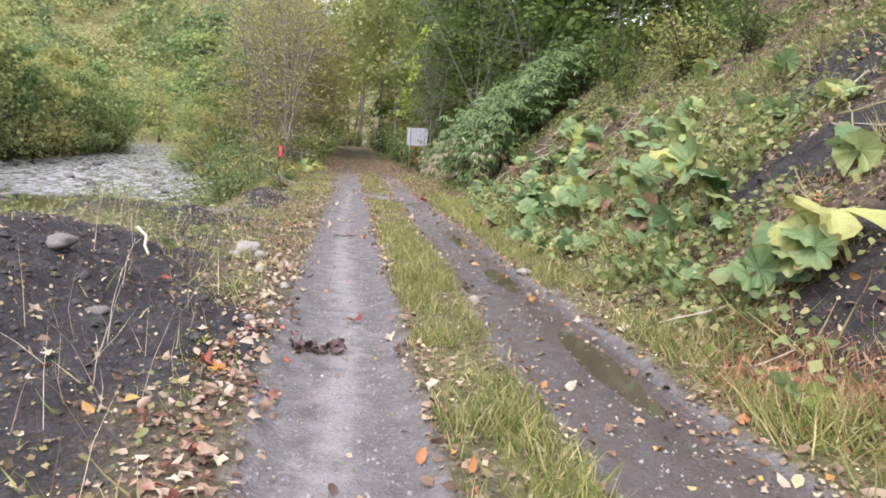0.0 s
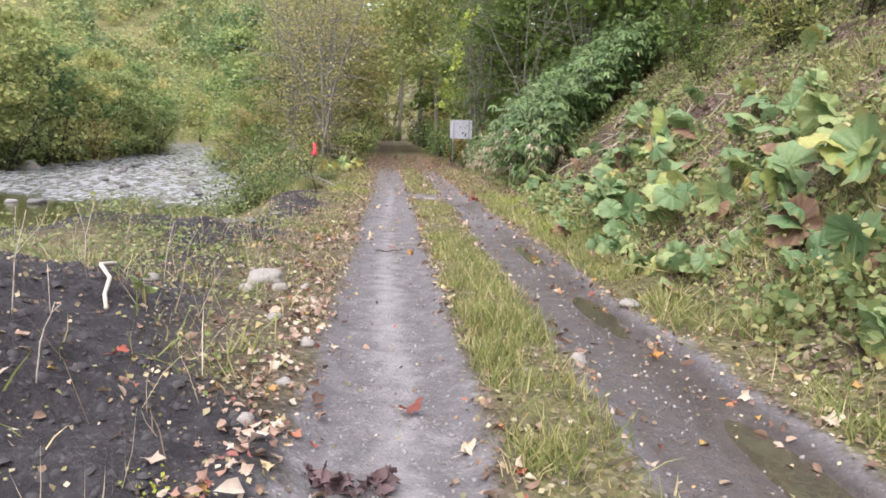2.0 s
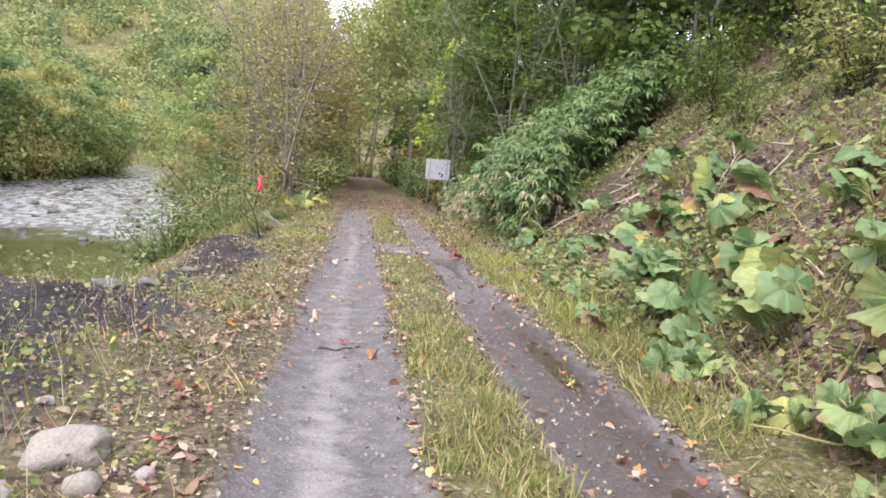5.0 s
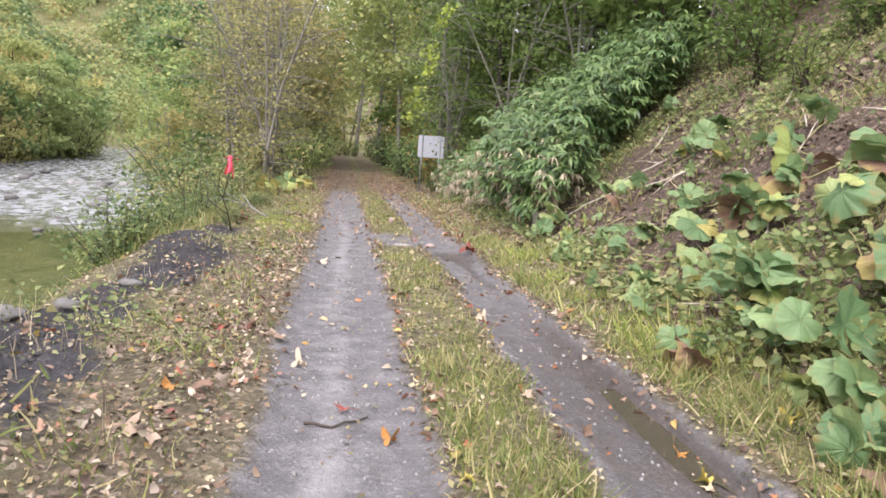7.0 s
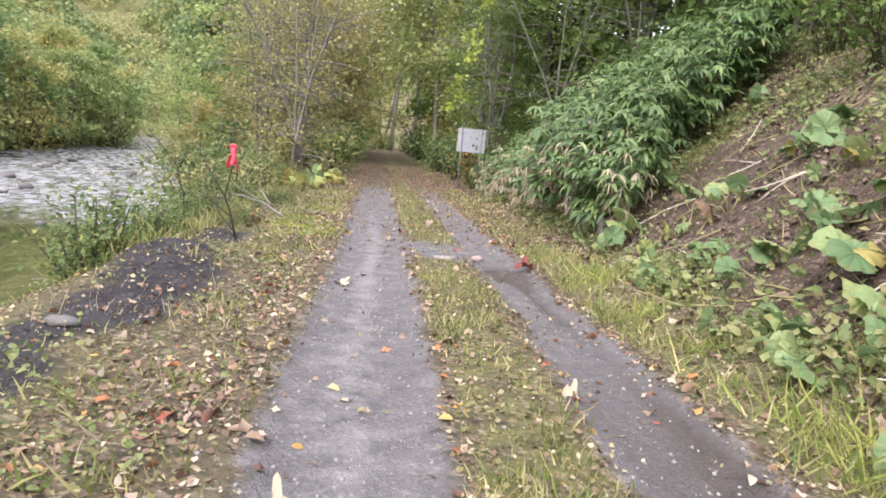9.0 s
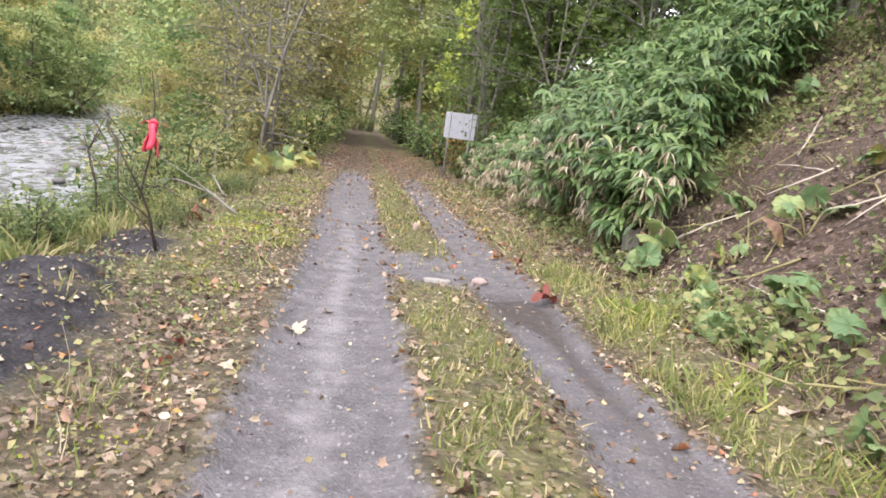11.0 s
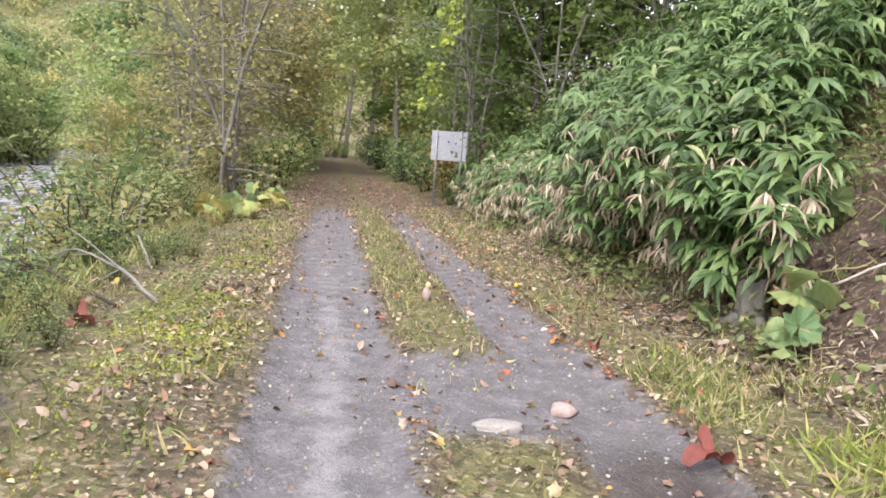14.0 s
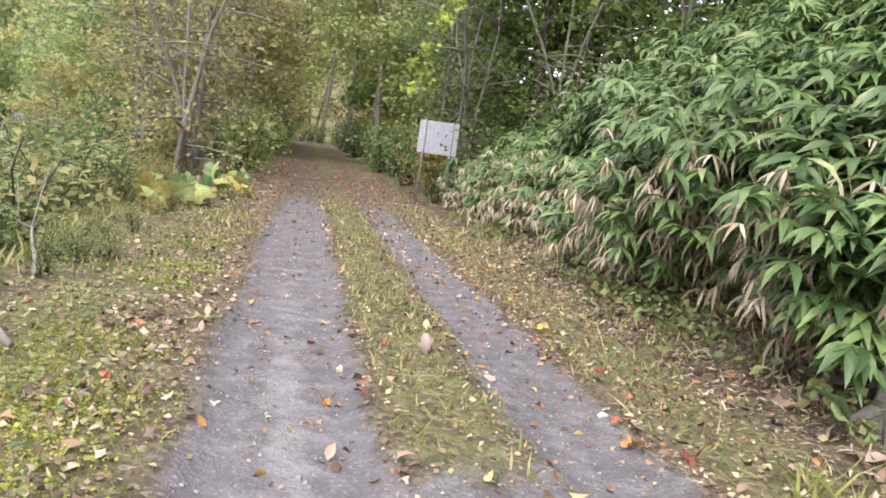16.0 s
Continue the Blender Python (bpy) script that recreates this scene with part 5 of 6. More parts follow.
gf = np.random.default_rng(17)
for x, y, n, s, h in ((3.8, 5.1, 5, 0.27, 0.40), (3.5, 5.3, 4, 0.22, 0.30), (4.2, 7.3, 5, 0.26, 0.42), (3.6, 7.4, 4, 0.22, 0.35), (4.6, 8.9, 4, 0.25, 0.40), (4.6, 10.9, 4, 0.24, 0.40), (2.85, 3.8, 3, 0.15, 0.20), (7.0, 10.8, 3, 0.24, 0.35),
                      (4.8, 15.5, 3, 0.22, 0.35), (3.8, 11.0, 5, 0.26, 0.45), (3.6, 13.4, 4, 0.24, 0.35), (4.1, 8.9, 5, 0.26, 0.45), (3.8, 8.2, 4, 0.24, 0.35), (2.75, 8.5, 4, 0.12, 0.15), (3.2, 9.3, 4, 0.17, 0.22), (6.0, 13.0, 3, 0.22, 0.35),
                      (6.2, 12.0, 3, 0.22, 0.35), (3.7, 13.1, 5, 0.27, 0.45), (3.5, 12.4, 4, 0.24, 0.35), (4.5, 15.8, 3, 0.22, 0.35), (3.6, 15.4, 3, 0.18, 0.25), (4.9, 15.5, 3, 0.22, 0.35), (5.5, 15.7, 3, 0.22, 0.35), (6.7, 19.9, 3, 0.22, 0.35),
                      (2.85, 13.0, 3, 0.13, 0.16), (6.5, 16.8, 3, 0.24, 0.35), (4.7, 13.6, 4, 0.24, 0.4), (2.8, 11.0, 4, 0.14, 0.2), (2.75, 10.5, 3, 0.14, 0.18), (4.3, 21.2, 3, 0.24, 0.45), (3.5, 17.6, 4, 0.13, 0.18), (4.3, 18.5, 4, 0.17, 0.25),
                      (5.0, 19.4, 3, 0.22, 0.35), (3.4, 18.0, 4, 0.13, 0.16), (3.75, 18.9, 5, 0.13, 0.16), (4.0, 19.6, 4, 0.14, 0.18), (7.8, 24.0, 3, 0.22, 0.3), (3.75, 21.75, 2, 0.17, 0.3), (3.95, 20.9, 2, 0.2, 0.32), (5.2, 10.0, 4, 0.24, 0.4), (5.4, 12.2, 4, 0.24, 0.4),
                      (3.3, 6.3, 4, 0.16, 0.22), (3.1, 7.3, 3, 0.14, 0.18), (4.9, 6.2, 3, 0.2, 0.3), (3.9, 9.9, 4, 0.24, 0.4), (3.35, 11.6, 4, 0.18, 0.25), (4.3, 12.3, 4, 0.25, 0.4), (3.1, 14.4, 3, 0.14, 0.18), (5.6, 8.6, 3, 0.2, 0.3),
                      (6.2, 10.3, 3, 0.2, 0.3), (4.1, 14.4, 4, 0.2, 0.3), (5.0, 17.4, 3, 0.18, 0.28), (5.9, 18.2, 3, 0.18, 0.28), (4.4, 17.0, 3, 0.15, 0.2), (7.4, 14.2, 3, 0.22, 0.3)):
    butterbur(x, y, n + (s >= 0.2), s * (0.95 if s >= 0.2 else 1.1), h, gf)
for k in range(30):
    y = gf.uniform(5.5, 16)
    butterbur(float(right_toe(y)) + gf.uniform(-0.15, 1.0), y, 3, gf.uniform(0.09, 0.16), gf.uniform(0.12, 0.22), gf, (0.85, 0.12, 0.03))
for k in range(34):
    y = gf.uniform(6, 21)
    butterbur(float(right_toe(y)) + gf.uniform(0.4, 3.4), y, 3, gf.uniform(0.11, 0.2), gf.uniform(0.16, 0.3), gf, (0.86, 0.10, 0.04))
for x, y, n, sz, h, mix in ((3.95, 5.0, 3, 0.36, 0.45, (0.1, 0.9, 0)), (4.4, 8.2, 4, 0.35, 0.5, (0.15, 0.85, 0)), (4.47, 12.25, 3, 0.28, 0.5, (0, 0.1, 0.9)), (4.2, 11.6, 3, 0.24, 0.4, (0.3, 0.7, 0)),
                            (5.6, 15.7, 3, 0.28, 0.4, (0, 0.8, 0.2)), (4.8, 15.2, 4, 0.28, 0.4, (0.8, 0, 0.2)), (5.5, 22.6, 2, 0.24, 0.3, (1, 0, 0)), (4.5, 21.6, 2, 0.17, 0.22, (0.3, 0.7, 0)), (4.05, 14.9, 3, 0.24, 0.3, (1, 0, 0)),
                            (2.75, 12.7, 2, 0.2, 0.1, (0, 0, 1)), (5.3, 21.2, 3, 0.2, 0.25, (1, 0, 0)), (6.2, 19.2, 3, 0.24, 0.3, (0.8, 0.2, 0)), (5.2, 13.6, 3, 0.26, 0.4, (0.8, 0, 0.2)), (5.0, 10.6, 3, 0.26, 0.4, (0.4, 0.3, 0.3))):
    butterbur(x, y, n, sz, h, gf, mix)
butterbur(-1.65, 7.0, 2, 0.09, 0.08, gf, (1, 0, 0))
for x, y in ((-1.9, 29.3), (-1.5, 30.6), (-1.35, 32.3), (-2.2, 30.2), (-1.7, 31.5), (-1.2, 34.2), (-1.0, 33.2)):
    butterbur(x, y, 4, 0.21, 0.4, gf, (0.15, 0.85, 0))
butterbur(-1.5, 33.5, 3, 0.22, 0.3, gf, (0.4, 0.6, 0))
butterbur(-1.9, 35.0, 3, 0.24, 0.35, gf, (0.4, 0.6, 0))
butterbur(-2.3, 31.0, 3, 0.20, 0.3, gf, (0.3, 0.7, 0))


# ---- dead stalks and branches ----
def stick(name, pts, r0, r1, material, label, cat="branch", sides=6, group="", forks=0, seed=0):
    p = np.array(pts, float)
    base = p[0].copy()
    n = 3 * (len(p) - 1) + 1
    t, tt = np.linspace(0, 1, len(p)), np.linspace(0, 1, n)
    q = np.stack([np.interp(tt, t, p[:, c]) for c in range(3)], 1) - base
    g = np.random.default_rng(seed)
    q[1:-1] += g.normal(size=(n - 2, 3)) * r0 * 0.5
    ob = part(name, mk_mesh(name, *tube(q, r0 + (r1 - r0) * tt, sides)), material)
    ob.location = base
    for k in range(forks):
        w0 = q[g.integers(n // 3, n - 1)]
        dirn = (q[-1] - q[0]) * 0.35 + unit(1, g)[0] * np.linalg.norm(q[-1] - q[0]) * 0.25
        part("side_twig", mk_mesh("side_twig", *tube([w0, w0 + dirn * 0.5 + [0, 0, 0.02], w0 + dirn], [r0 * 0.5, r0 * 0.35, r1 * 0.6], 5)), material, ob)
    return tagged(ob, label, cat, group)


def lie(x, y, up=0.02):
    return (x, y, float(height(x, y)) + up)


gs = np.random.default_rng(23)
for k in range(110):
    y = gs.uniform(4, 22)
    x = float(right_toe(y)) + gs.uniform(0.3, 4.0)
    a, ln = gs.uniform(0, np.pi), gs.uniform(0.35, 1.15)
    stick("dead_stalk", [lie(x, y, 0.03), lie(x + np.cos(a) * ln * 0.5, y + np.sin(a) * ln * 0.5, 0.10), lie(x + np.cos(a) * ln, y + np.sin(a) * ln, 0.05 + gs.uniform(0, 0.25))], 0.014, 0.007,
          M_STALK if k % 3 else M_DEADWOOD, "dry tan butterbur stalk lying on the bank", "plant stalk", 5, "dead stalks on the bank", 0, k)
stick("driftwood_stick", [lie(-2.08, 7.64, 0.14), lie(-1.95, 7.1, 0.09), lie(-1.71, 6.5, 0.03)], 0.020, 0.012, M_DEADWOOD, "bleached crooked stick on the dark soil heap", seed=3)
stick("twig", [lie(-0.16, 11.62, 0.012), lie(0.0, 11.59, 0.012), lie(0.2, 11.72, 0.02)], 0.009, 0.006, M_TWIG, "short dark curved twig lying on the wheel track", "twig", seed=4)
stick("fallen_branch", [lie(-1.5, 22.2, 0.04), lie(-2.0, 22.9, 0.22), lie(-2.7, 23.8, 0.42), lie(-3.3, 24.6, 0.7)], 0.022, 0.006, M_BARK, "grey fallen branch leaning over the bank", forks=5, seed=5)
stick("fallen_branch", [lie(-2.0, 24.0, 0.04), lie(-2.4, 25.0, 0.3), lie(-2.9, 26.0, 0.5)], 0.02, 0.006, M_BARK, "grey fallen branch in the riverside weeds", forks=6, seed=6)
stick("fallen_branch", [lie(-1.8, 22.0, 0.04), lie(-2.6, 22.6, 0.3), lie(-3.3, 23.6, 0.8)], 0.018, 0.005, M_TWIG, "dark bare branch in the riverside weeds", forks=6, seed=7)
stick("fallen_branch", [lie(2.5, 4.7, 0.02), lie(2.9, 4.5, 0.03), lie(3.3, 4.55, 0.04)], 0.010, 0.005, M_DEADWOOD, "thin dry branch lying in the verge grass", forks=2, seed=8)
for k, (x, y, h) in enumerate(((-1.45, 4.6, 0.5), (-1.6, 5.4, 0.42), (-2.0, 6.0, 0.6), (-1.3, 3.9, 0.35), (-2.3, 7.6, 0.55), (-1.9, 8.2, 0.5), (-2.7, 9.5, 0.6))):
    stick("dry_stem", [lie(x, y, -0.03), lie(x + 0.03, y, h * 0.5), lie(x + 0.08, y + 0.05, h)], 0.0045, 0.002, M_DEADWOOD, "thin bare weed stem standing in dark soil", "plant stalk", 5, "dry stems on the soil heap", 2, 40 + k)


# ---- tree stump under the bamboo grass ----
def tree_stump(x, y, tall, radius):
    z = float(height(x, y))
    ob = thing("tree_stump", pose(x, y, z, 4, -3, 0), "weathered grey tree stump under the bamboo grass", "stump")
    g = np.random.default_rng(91)
    seg, rows = 28, 12
    a = np.linspace(0, 2 * np.pi, seg, endpoint=False)
    ridge = 0.07 * np.sin(a * 5 + 1) + 0.05 * np.sin(a * 9 + 2) + 0.03 * g.normal(size=seg)
    v = []
    for k in range(rows):
        t = k / (rows - 1)
        r = radius * (1 + 0.55 * (1 - t) ** 4) * (1 + ridge * (1.3 - 0.5 * t)) + 0.004 * g.normal(size=seg)
        top = (0.04 * np.sin(a + 1) + 0.02 * g.normal(size=seg)) * (t > 0.95)
        v.append(np.stack([np.cos(a) * r, np.sin(a) * r, t * tall - 0.12 + top], 1))
    v = np.concatenate(v + [v[-1] * [0.55, 0.55, 1] - [0, 0, 0.03]])
    i, j = np.meshgrid(np.arange(rows), np.arange(seg), indexing="ij")
    j2 = (j + 1) % seg
    quad = np.stack([i * seg + j, i * seg + j2, (i + 1) * seg + j2, (i + 1) * seg + j], -1).reshape(-1, 4)
    part("bark", mk_mesh("bark", v, [quad[:(rows - 1) * seg]]), M_BARK, ob)
    part("cut_face", mk_mesh("cut_face", v[(rows - 1) * seg:], [np.stack([np.arange(seg), np.roll(np.arange(seg), -1), np.roll(np.arange(seg), -1) + seg, np.arange(seg) + seg], 1), (np.arange(seg) + seg)[None]]), M_TWIG, ob, "dark rotten cut face")
    for az in (-2.4, -1.3, 2.7):
        d = np.array([np.cos(az), np.sin(az), 0])
        part("root", mk_mesh("root", *tube([d * radius * 0.8 + [0, 0, 0.10], d * radius * 1.6 + [0, 0, 0.03], d * radius * 2.5 - [0, 0, 0.05]], [0.06, 0.04, 0.02], 8)), M_BARK, ob)


tree_stump(4.05, 21.75, 0.62, 0.125)
stick("fallen_branch", [lie(4.5, 21.5, 0.05), lie(4.8, 21.2, 0.12), lie(5.2, 20.9, 0.05)], 0.016, 0.010, M_DEADWOOD, "pale dry stick lying on the bare bank", seed=12)

# ---- sapling with the red tape ----
def taped_sapling():
    bx, by = -1.68, 19.05
    z = float(height(bx, by))
    ob = thing("sapling", pose(bx, by, z), "bare dark sapling with a red-pink marker tape tied on", "sapling")
    stems = [[(0, 0, -0.1), (-0.10, -0.02, 0.35), (-0.16, -0.10, 0.55), (-0.06, -0.22, 0.95), (-0.05, -0.26, 1.35), (-0.08, -0.3, 1.62)],
             [(-0.16, -0.10, 0.55), (-0.36, -0.05, 0.85), (-0.52, 0.05, 1.05), (-0.54, 0.08, 1.25)],
             [(-0.10, -0.02, 0.3), (-0.42, 0.1, 0.5), (-0.48, 0.2, 0.95), (-0.60, 0.2, 1.1)],
             [(0, 0, 0.05), (-0.3, 0.25, 0.3), (-0.38, 0.3, 0.7)]]
    pieces = []
    for k, p in enumerate(stems):
        pieces.append(tube(np.array(p), np.linspace(0.015 if k == 0 else 0.009, 0.004, len(p)), 7))
    part("stem", mk_mesh("stem", *merged(pieces)), M_TWIG, ob)
    tape = []
    for k, (a, ln, tw, out) in enumerate(((0.1, 0.34, 0.5, 0.05), (3.0, 0.30, -0.4, 0.05), (1.6, 0.24, 0.6, 0.03), (0.3, 0.03, 0.2, 0.10), (3.3, 0.02, -0.2, 0.10), (4.6, 0.27, 0.4, 0.03))):
        t = np.linspace(0, 1, 7)
        cx = np.cos(a) * (0.012 + out * t) + 0.012 * np.sin(t * 5 + k)
        cy = np.sin(a) * (0.02 + 0.04 * t)
        cz = 0.1 - 0.85 * ln * t + 0.03 * np.sin(t * np.pi) * (out > 0.08)
        ang = a + 1.57 + tw * t
        w = 0.027
        p0 = np.stack([cx + np.cos(ang) * w, cy + np.sin(ang) * w, cz], 1)
        p1 = np.stack([cx - np.cos(ang) * w, cy - np.sin(ang) * w, cz], 1)
        off = np.stack([-np.sin(ang), np.cos(ang), ang * 0], 1) * 0.002
        v = np.concatenate([p0 + off, p1 + off, p1 - off, p0 - off])
        f = np.array([[r * 7 + s, r * 7 + s + 1, ((r + 1) % 4) * 7 + s + 1, ((r + 1) % 4) * 7 + s] for r in range(4) for s in range(6)])
        tape.append((v, [f, np.array([[0, 7, 14, 21]]), np.array([[27, 20, 13, 6]])]))
    knot = tube([(-0.035, 0, 0.1), (0.0, 0, 0.125), (0.035, 0, 0.1)], [0.012, 0.022, 0.012], 8)
    v, f = merged(tape + [knot])
    part("tape", mk_mesh("tape", v + [-0.05, -0.25, 1.15 - z + 0.03], f), M_RIBBON, ob, "red-pink plastic marker tape")


taped_sapling()
stick("bare_sapling", [lie(-2.7, 20.4, -0.05), lie(-2.72, 20.35, 0.6), lie(-2.85, 20.3, 1.2)], 0.014, 0.005, M_TWIG, "bare dark sapling on the river bank", "sapling", forks=3, seed=9)


# ---- stones ----
def stone(name, x, y, sx, sy, sz, material, label, seed, sink=0.3, group="", zbase=None, cat="stone"):
    bm = bmesh.new()
    bmesh.ops.create_icosphere(bm, subdivisions=3 if sx > 0.12 and name != "river_stone" else 2, radius=1)
    for w in bm.verts:
        n1 = noise.noise(w.co * 1.1 + Vector((seed * 3.7, 0, 0))) * 0.45 + noise.noise(w.co * 2.4 + Vector((0, seed, 0))) * 0.22 + noise.noise(w.co * 6 + Vector((0, 0, seed))) * 0.05
        w.co = w.co * (1 + n1)
        w.co = Vector((w.co.x * sx, w.co.y * sy, w.co.z * sz))
    for fc in bm.faces:
        fc.smooth = True
    z = float(height(x, y)) if zbase is None else zbase
    ob = part(name, bm_mesh(name, bm), material)
    ob.matrix_basis = pose(x, y, z + sz * (1 - 2 * sink), 0, 0, seed * 47)
    return tagged(ob, label, cat, group)


stone("rock", -1.16, 8.88, 0.21, 0.14, 0.10, M_STONE, "pale rounded rock half buried beside the track", 1)
for k, (x, y, s) in enumerate(((-0.98, 8.55, 0.10), (-0.78, 8.75, 0.07), (-1.25, 8.4, 0.08), (-0.66, 8.2, 0.06), (-0.85, 7.4, 0.07), (-0.55, 7.0, 0.07), (-0.6, 6.2, 0.05), (-1.55, 9.6, 0.07), (-2.0, 8.2, 0.08), (-0.7, 5.6, 0.06))):
    stone("stone", x, y, s, s * 0.75, s * 0.55, M_STONE, "small pale stone on the leaf-strewn shoulder", k + 5, 0.35, "stones beside the track")
stone("stone", 1.34, 6.83, 0.07, 0.06, 0.05, M_STONE, "grey stone at the edge of the grass strip", 21)
stone("stone", 2.25, 8.4, 0.11, 0.07, 0.05, M_STONE, "pale stone beside the puddled wheel track", 22)
stone("flat_stone", 1.05, 19.5, 0.15, 0.10, 0.035, M_STONE, "flat tan stone lying on the track", 23)
M_PINK = plain_mat("pinkish_stone", (0.30, 0.22, 0.20), (0.44, 0.35, 0.31), 9, 0.85, 0.006)
stone("stone", 1.55, 19.85, 0.10, 0.09, 0.05, M_PINK, "pinkish pale stone on the wheel track", 24)
stone("stone", 1.07, 23.0, 0.06, 0.045, 0.085, M_PINK, "pale upright stone in the grass strip", 25, 0.2)
for k, (x, y, s) in enumerate(((-2.25, 13.9, 0.10), (-2.0, 14.8, 0.08), (-2.5, 13.3, 0.12), (-3.2, 13.6, 0.09), (-2.1, 5.6, 0.1), (-2.35, 4.7, 0.09), (-1.6, 4.9, 0.06))):
    stone("soil_clod", x, y, s * 1.4, s, s * 0.6, M_STONE_D, "dark clod of stony soil on the heap", k + 60, 0.35, "soil clods", cat="soil clod")
M_STONE_G = plain_mat("grey_gravel", (0.20, 0.19, 0.19), (0.36, 0.35, 0.34), 30, 0.85, 0.002)
gr = np.random.default_rng(29)
for k in range(70):
    y = gr.uniform(27, 62)
    x = gr.uniform(float(far_edge(y)) + 1.5, float(left_edge(y)) - 2.8)
    s = gr.uniform(0.08, 0.26)
    stone("river_stone", x, y, s * 1.3, s, s * 0.6, M_STONE_D if k % 4 else M_STONE_G, "wet grey stone breaking the rapids", 100 + k, 0.45, "stones in the rapids", zbase=-1.28 + 0.012 * max(0, y - 28))
for k in range(26):
    y = gr.uniform(35, 75)
    s = gr.uniform(0.25, 0.7)
    stone("river_stone", float(far_edge(y)) + gr.uniform(-1.2, 0.8), y, s * 1.4, s, s * 0.6, M_STONE, "pale boulder on the far river edge", 200 + k, 0.3, "boulders on the far bank")


def gravel():
    g = np.random.default_rng(31)
    y = 1.8 + 30 * g.uniform(0, 1, 6500) ** 1.25
    x = np.where(g.uniform(0, 1, 6500) < 0.6, g.normal(0.03, 0.38, 6500), g.normal(1.75, 0.3, 6500))
    x = np.where((y > 19.3) & (y < 21.2), g.uniform(-0.4, 2.1, 6500), x)
    tv = np.array([[1, 0, 0], [-1, 0, 0], [0, 1, 0], [0, -1, 0], [0, 0, 0.7], [0, 0, -0.7]], float)
    tf = np.array([[0, 2, 4], [2, 1, 4], [1, 3, 4], [3, 0, 4], [2, 0, 5], [1, 2, 5], [3, 1, 5], [0, 3, 5]])
    n = len(x)
    s = 0.003 + 0.017 * g.uniform(0, 1, n) ** 3
    v, f = strewn((tv, [tf]), np.stack([x, y, height(x, y) + 0.002], 1), turned(unit(n, g), unit(n, g)), s)
    tagged(part("loose_gravel", mk_mesh("loose_gravel", v, f, False), M_STONE_G), "loose pale gravel scattered on the wheel tracks", "gravel", kind="stuff")


gravel()


def soil_crumbs():
    """Lumps of dark soil lying on the heaps."""
    g = np.random.default_rng(33)
    x, y = g.uniform(-6.5, -0.6, 26000), g.uniform(2, 21, 26000)
    k = np.clip(soil_mask(x, y) - 0.35, 0, 1) > g.uniform(0, 1, len(x))
    x, y = x[k], y[k]
    n = len(x)
    a = np.linspace(0, 2 * np.pi, 5, endpoint=False)
    ring = np.stack([np.cos(a), np.sin(a), 0.1 * np.cos(a * 2)], 1) * [[1], [0.8], [1.1], [0.9], [0.75]]
    tv = np.concatenate([ring, ring * [0.6, 0.6, 1] + [0.08, 0, 0.55], [[0.05, 0.05, 0.75]]])
    tri = np.array([[5 + q, 5 + (q + 1) % 5, 10] for q in range(5)])
    quad = np.array([[q, (q + 1) % 5, 5 + (q + 1) % 5, 5 + q] for q in range(5)])
    s = 0.006 + 0.035 * g.uniform(0, 1, n) ** 3
    axis = np.stack([np.cos(x * 40), np.sin(x * 40), 0.15 * g.normal(size=n)], 1)
    v, f = strewn((tv, [tri, quad]), np.stack([x, y, height(x, y) - s * 0.1], 1), turned(axis, np.array([0, 0, 1.0]) + 0.25 * g.normal(size=(n, 3))), np.stack([s, s * g.uniform(0.8, 1.4, n), s], 1))
    tagged(part("soil_crumbs", mk_mesh("soil_crumbs", v, f, False), M_CRUMB), "dark crumbs and lumps of soil on the heaps", "soil", kind="stuff")


M_CRUMB = plain_mat("dark_soil_lumps", (0.028, 0.027, 0.029), (0.085, 0.08, 0.08), 14, 0.9, 0.004)
soil_crumbs()


# ---- single large leaves and wads on the track ----
def palm_leaf(lobes, curl, seed):
    """A palmate leaf with toothed lobes, rolled and curled as it dries."""
    g = np.random.default_rng(seed + 400)
    n = lobes * 6
    a = np.linspace(-np.pi * 0.42, np.pi * 1.42, n)
    wave = np.abs(np.cos((a - np.pi / 2) * lobes / 2))
    rim = 0.5 * (0.42 + 0.58 * wave ** 1.6) * (0.82 + 0.18 * np.sin(a)) * (1 + 0.06 * g.normal(size=n))
    v = [[0, 0.3, 0]]
    for q in (0.4, 0.75, 1.0):
        r = rim * q + (1 - q) * 0.06
        z = curl * r * (np.sin(a * 2 + seed) + 0.6 * np.abs(np.cos(a * lobes / 2))) * q + 0.03 * q * g.normal(size=n)
        v += list(np.stack([np.cos(a) * r, np.sin(a) * r + 0.35, z], 1))
    tri = np.array([[0, 1 + k, 2 + k] for k in range(n - 1)])
    quad = np.array([[1 + q * n + k, 1 + (q + 1) * n + k, 2 + (q + 1) * n + k, 2 + q * n + k] for q in range(2) for k in range(n - 1)])
    return np.array(v), [tri, quad]


def single_leaf(x, y, size, foliage, label, seed, lobes=5, curl=0.3, turn=0.0, tilt=8):
    v, f = palm_leaf(lobes, curl, seed)
    stalk = tube([(0, 0.3, -0.03), (0.02, 0.0, 0.0), (0.05, -0.45, 0.06)], [0.015, 0.012, 0.01], 4)
    v, f = merged([(v, f), stalk])
    me = mk_mesh("fallen_leaf", v * size, f)
    ob = part("fallen_leaf", me, foliage)
    ob.matrix_basis = pose(x, y, float(height(x, y)) + 0.012 + size * 0.06, tilt, 0, turn)
    return tagged(ob, label, "leaf", "large fallen leaves")


def own_leaf(name, c):
    return leaf_mat(name, [(0.0, tuple(v * 0.85 for v in c)), (1.0, c)], rough=0.7, thin=0.1)


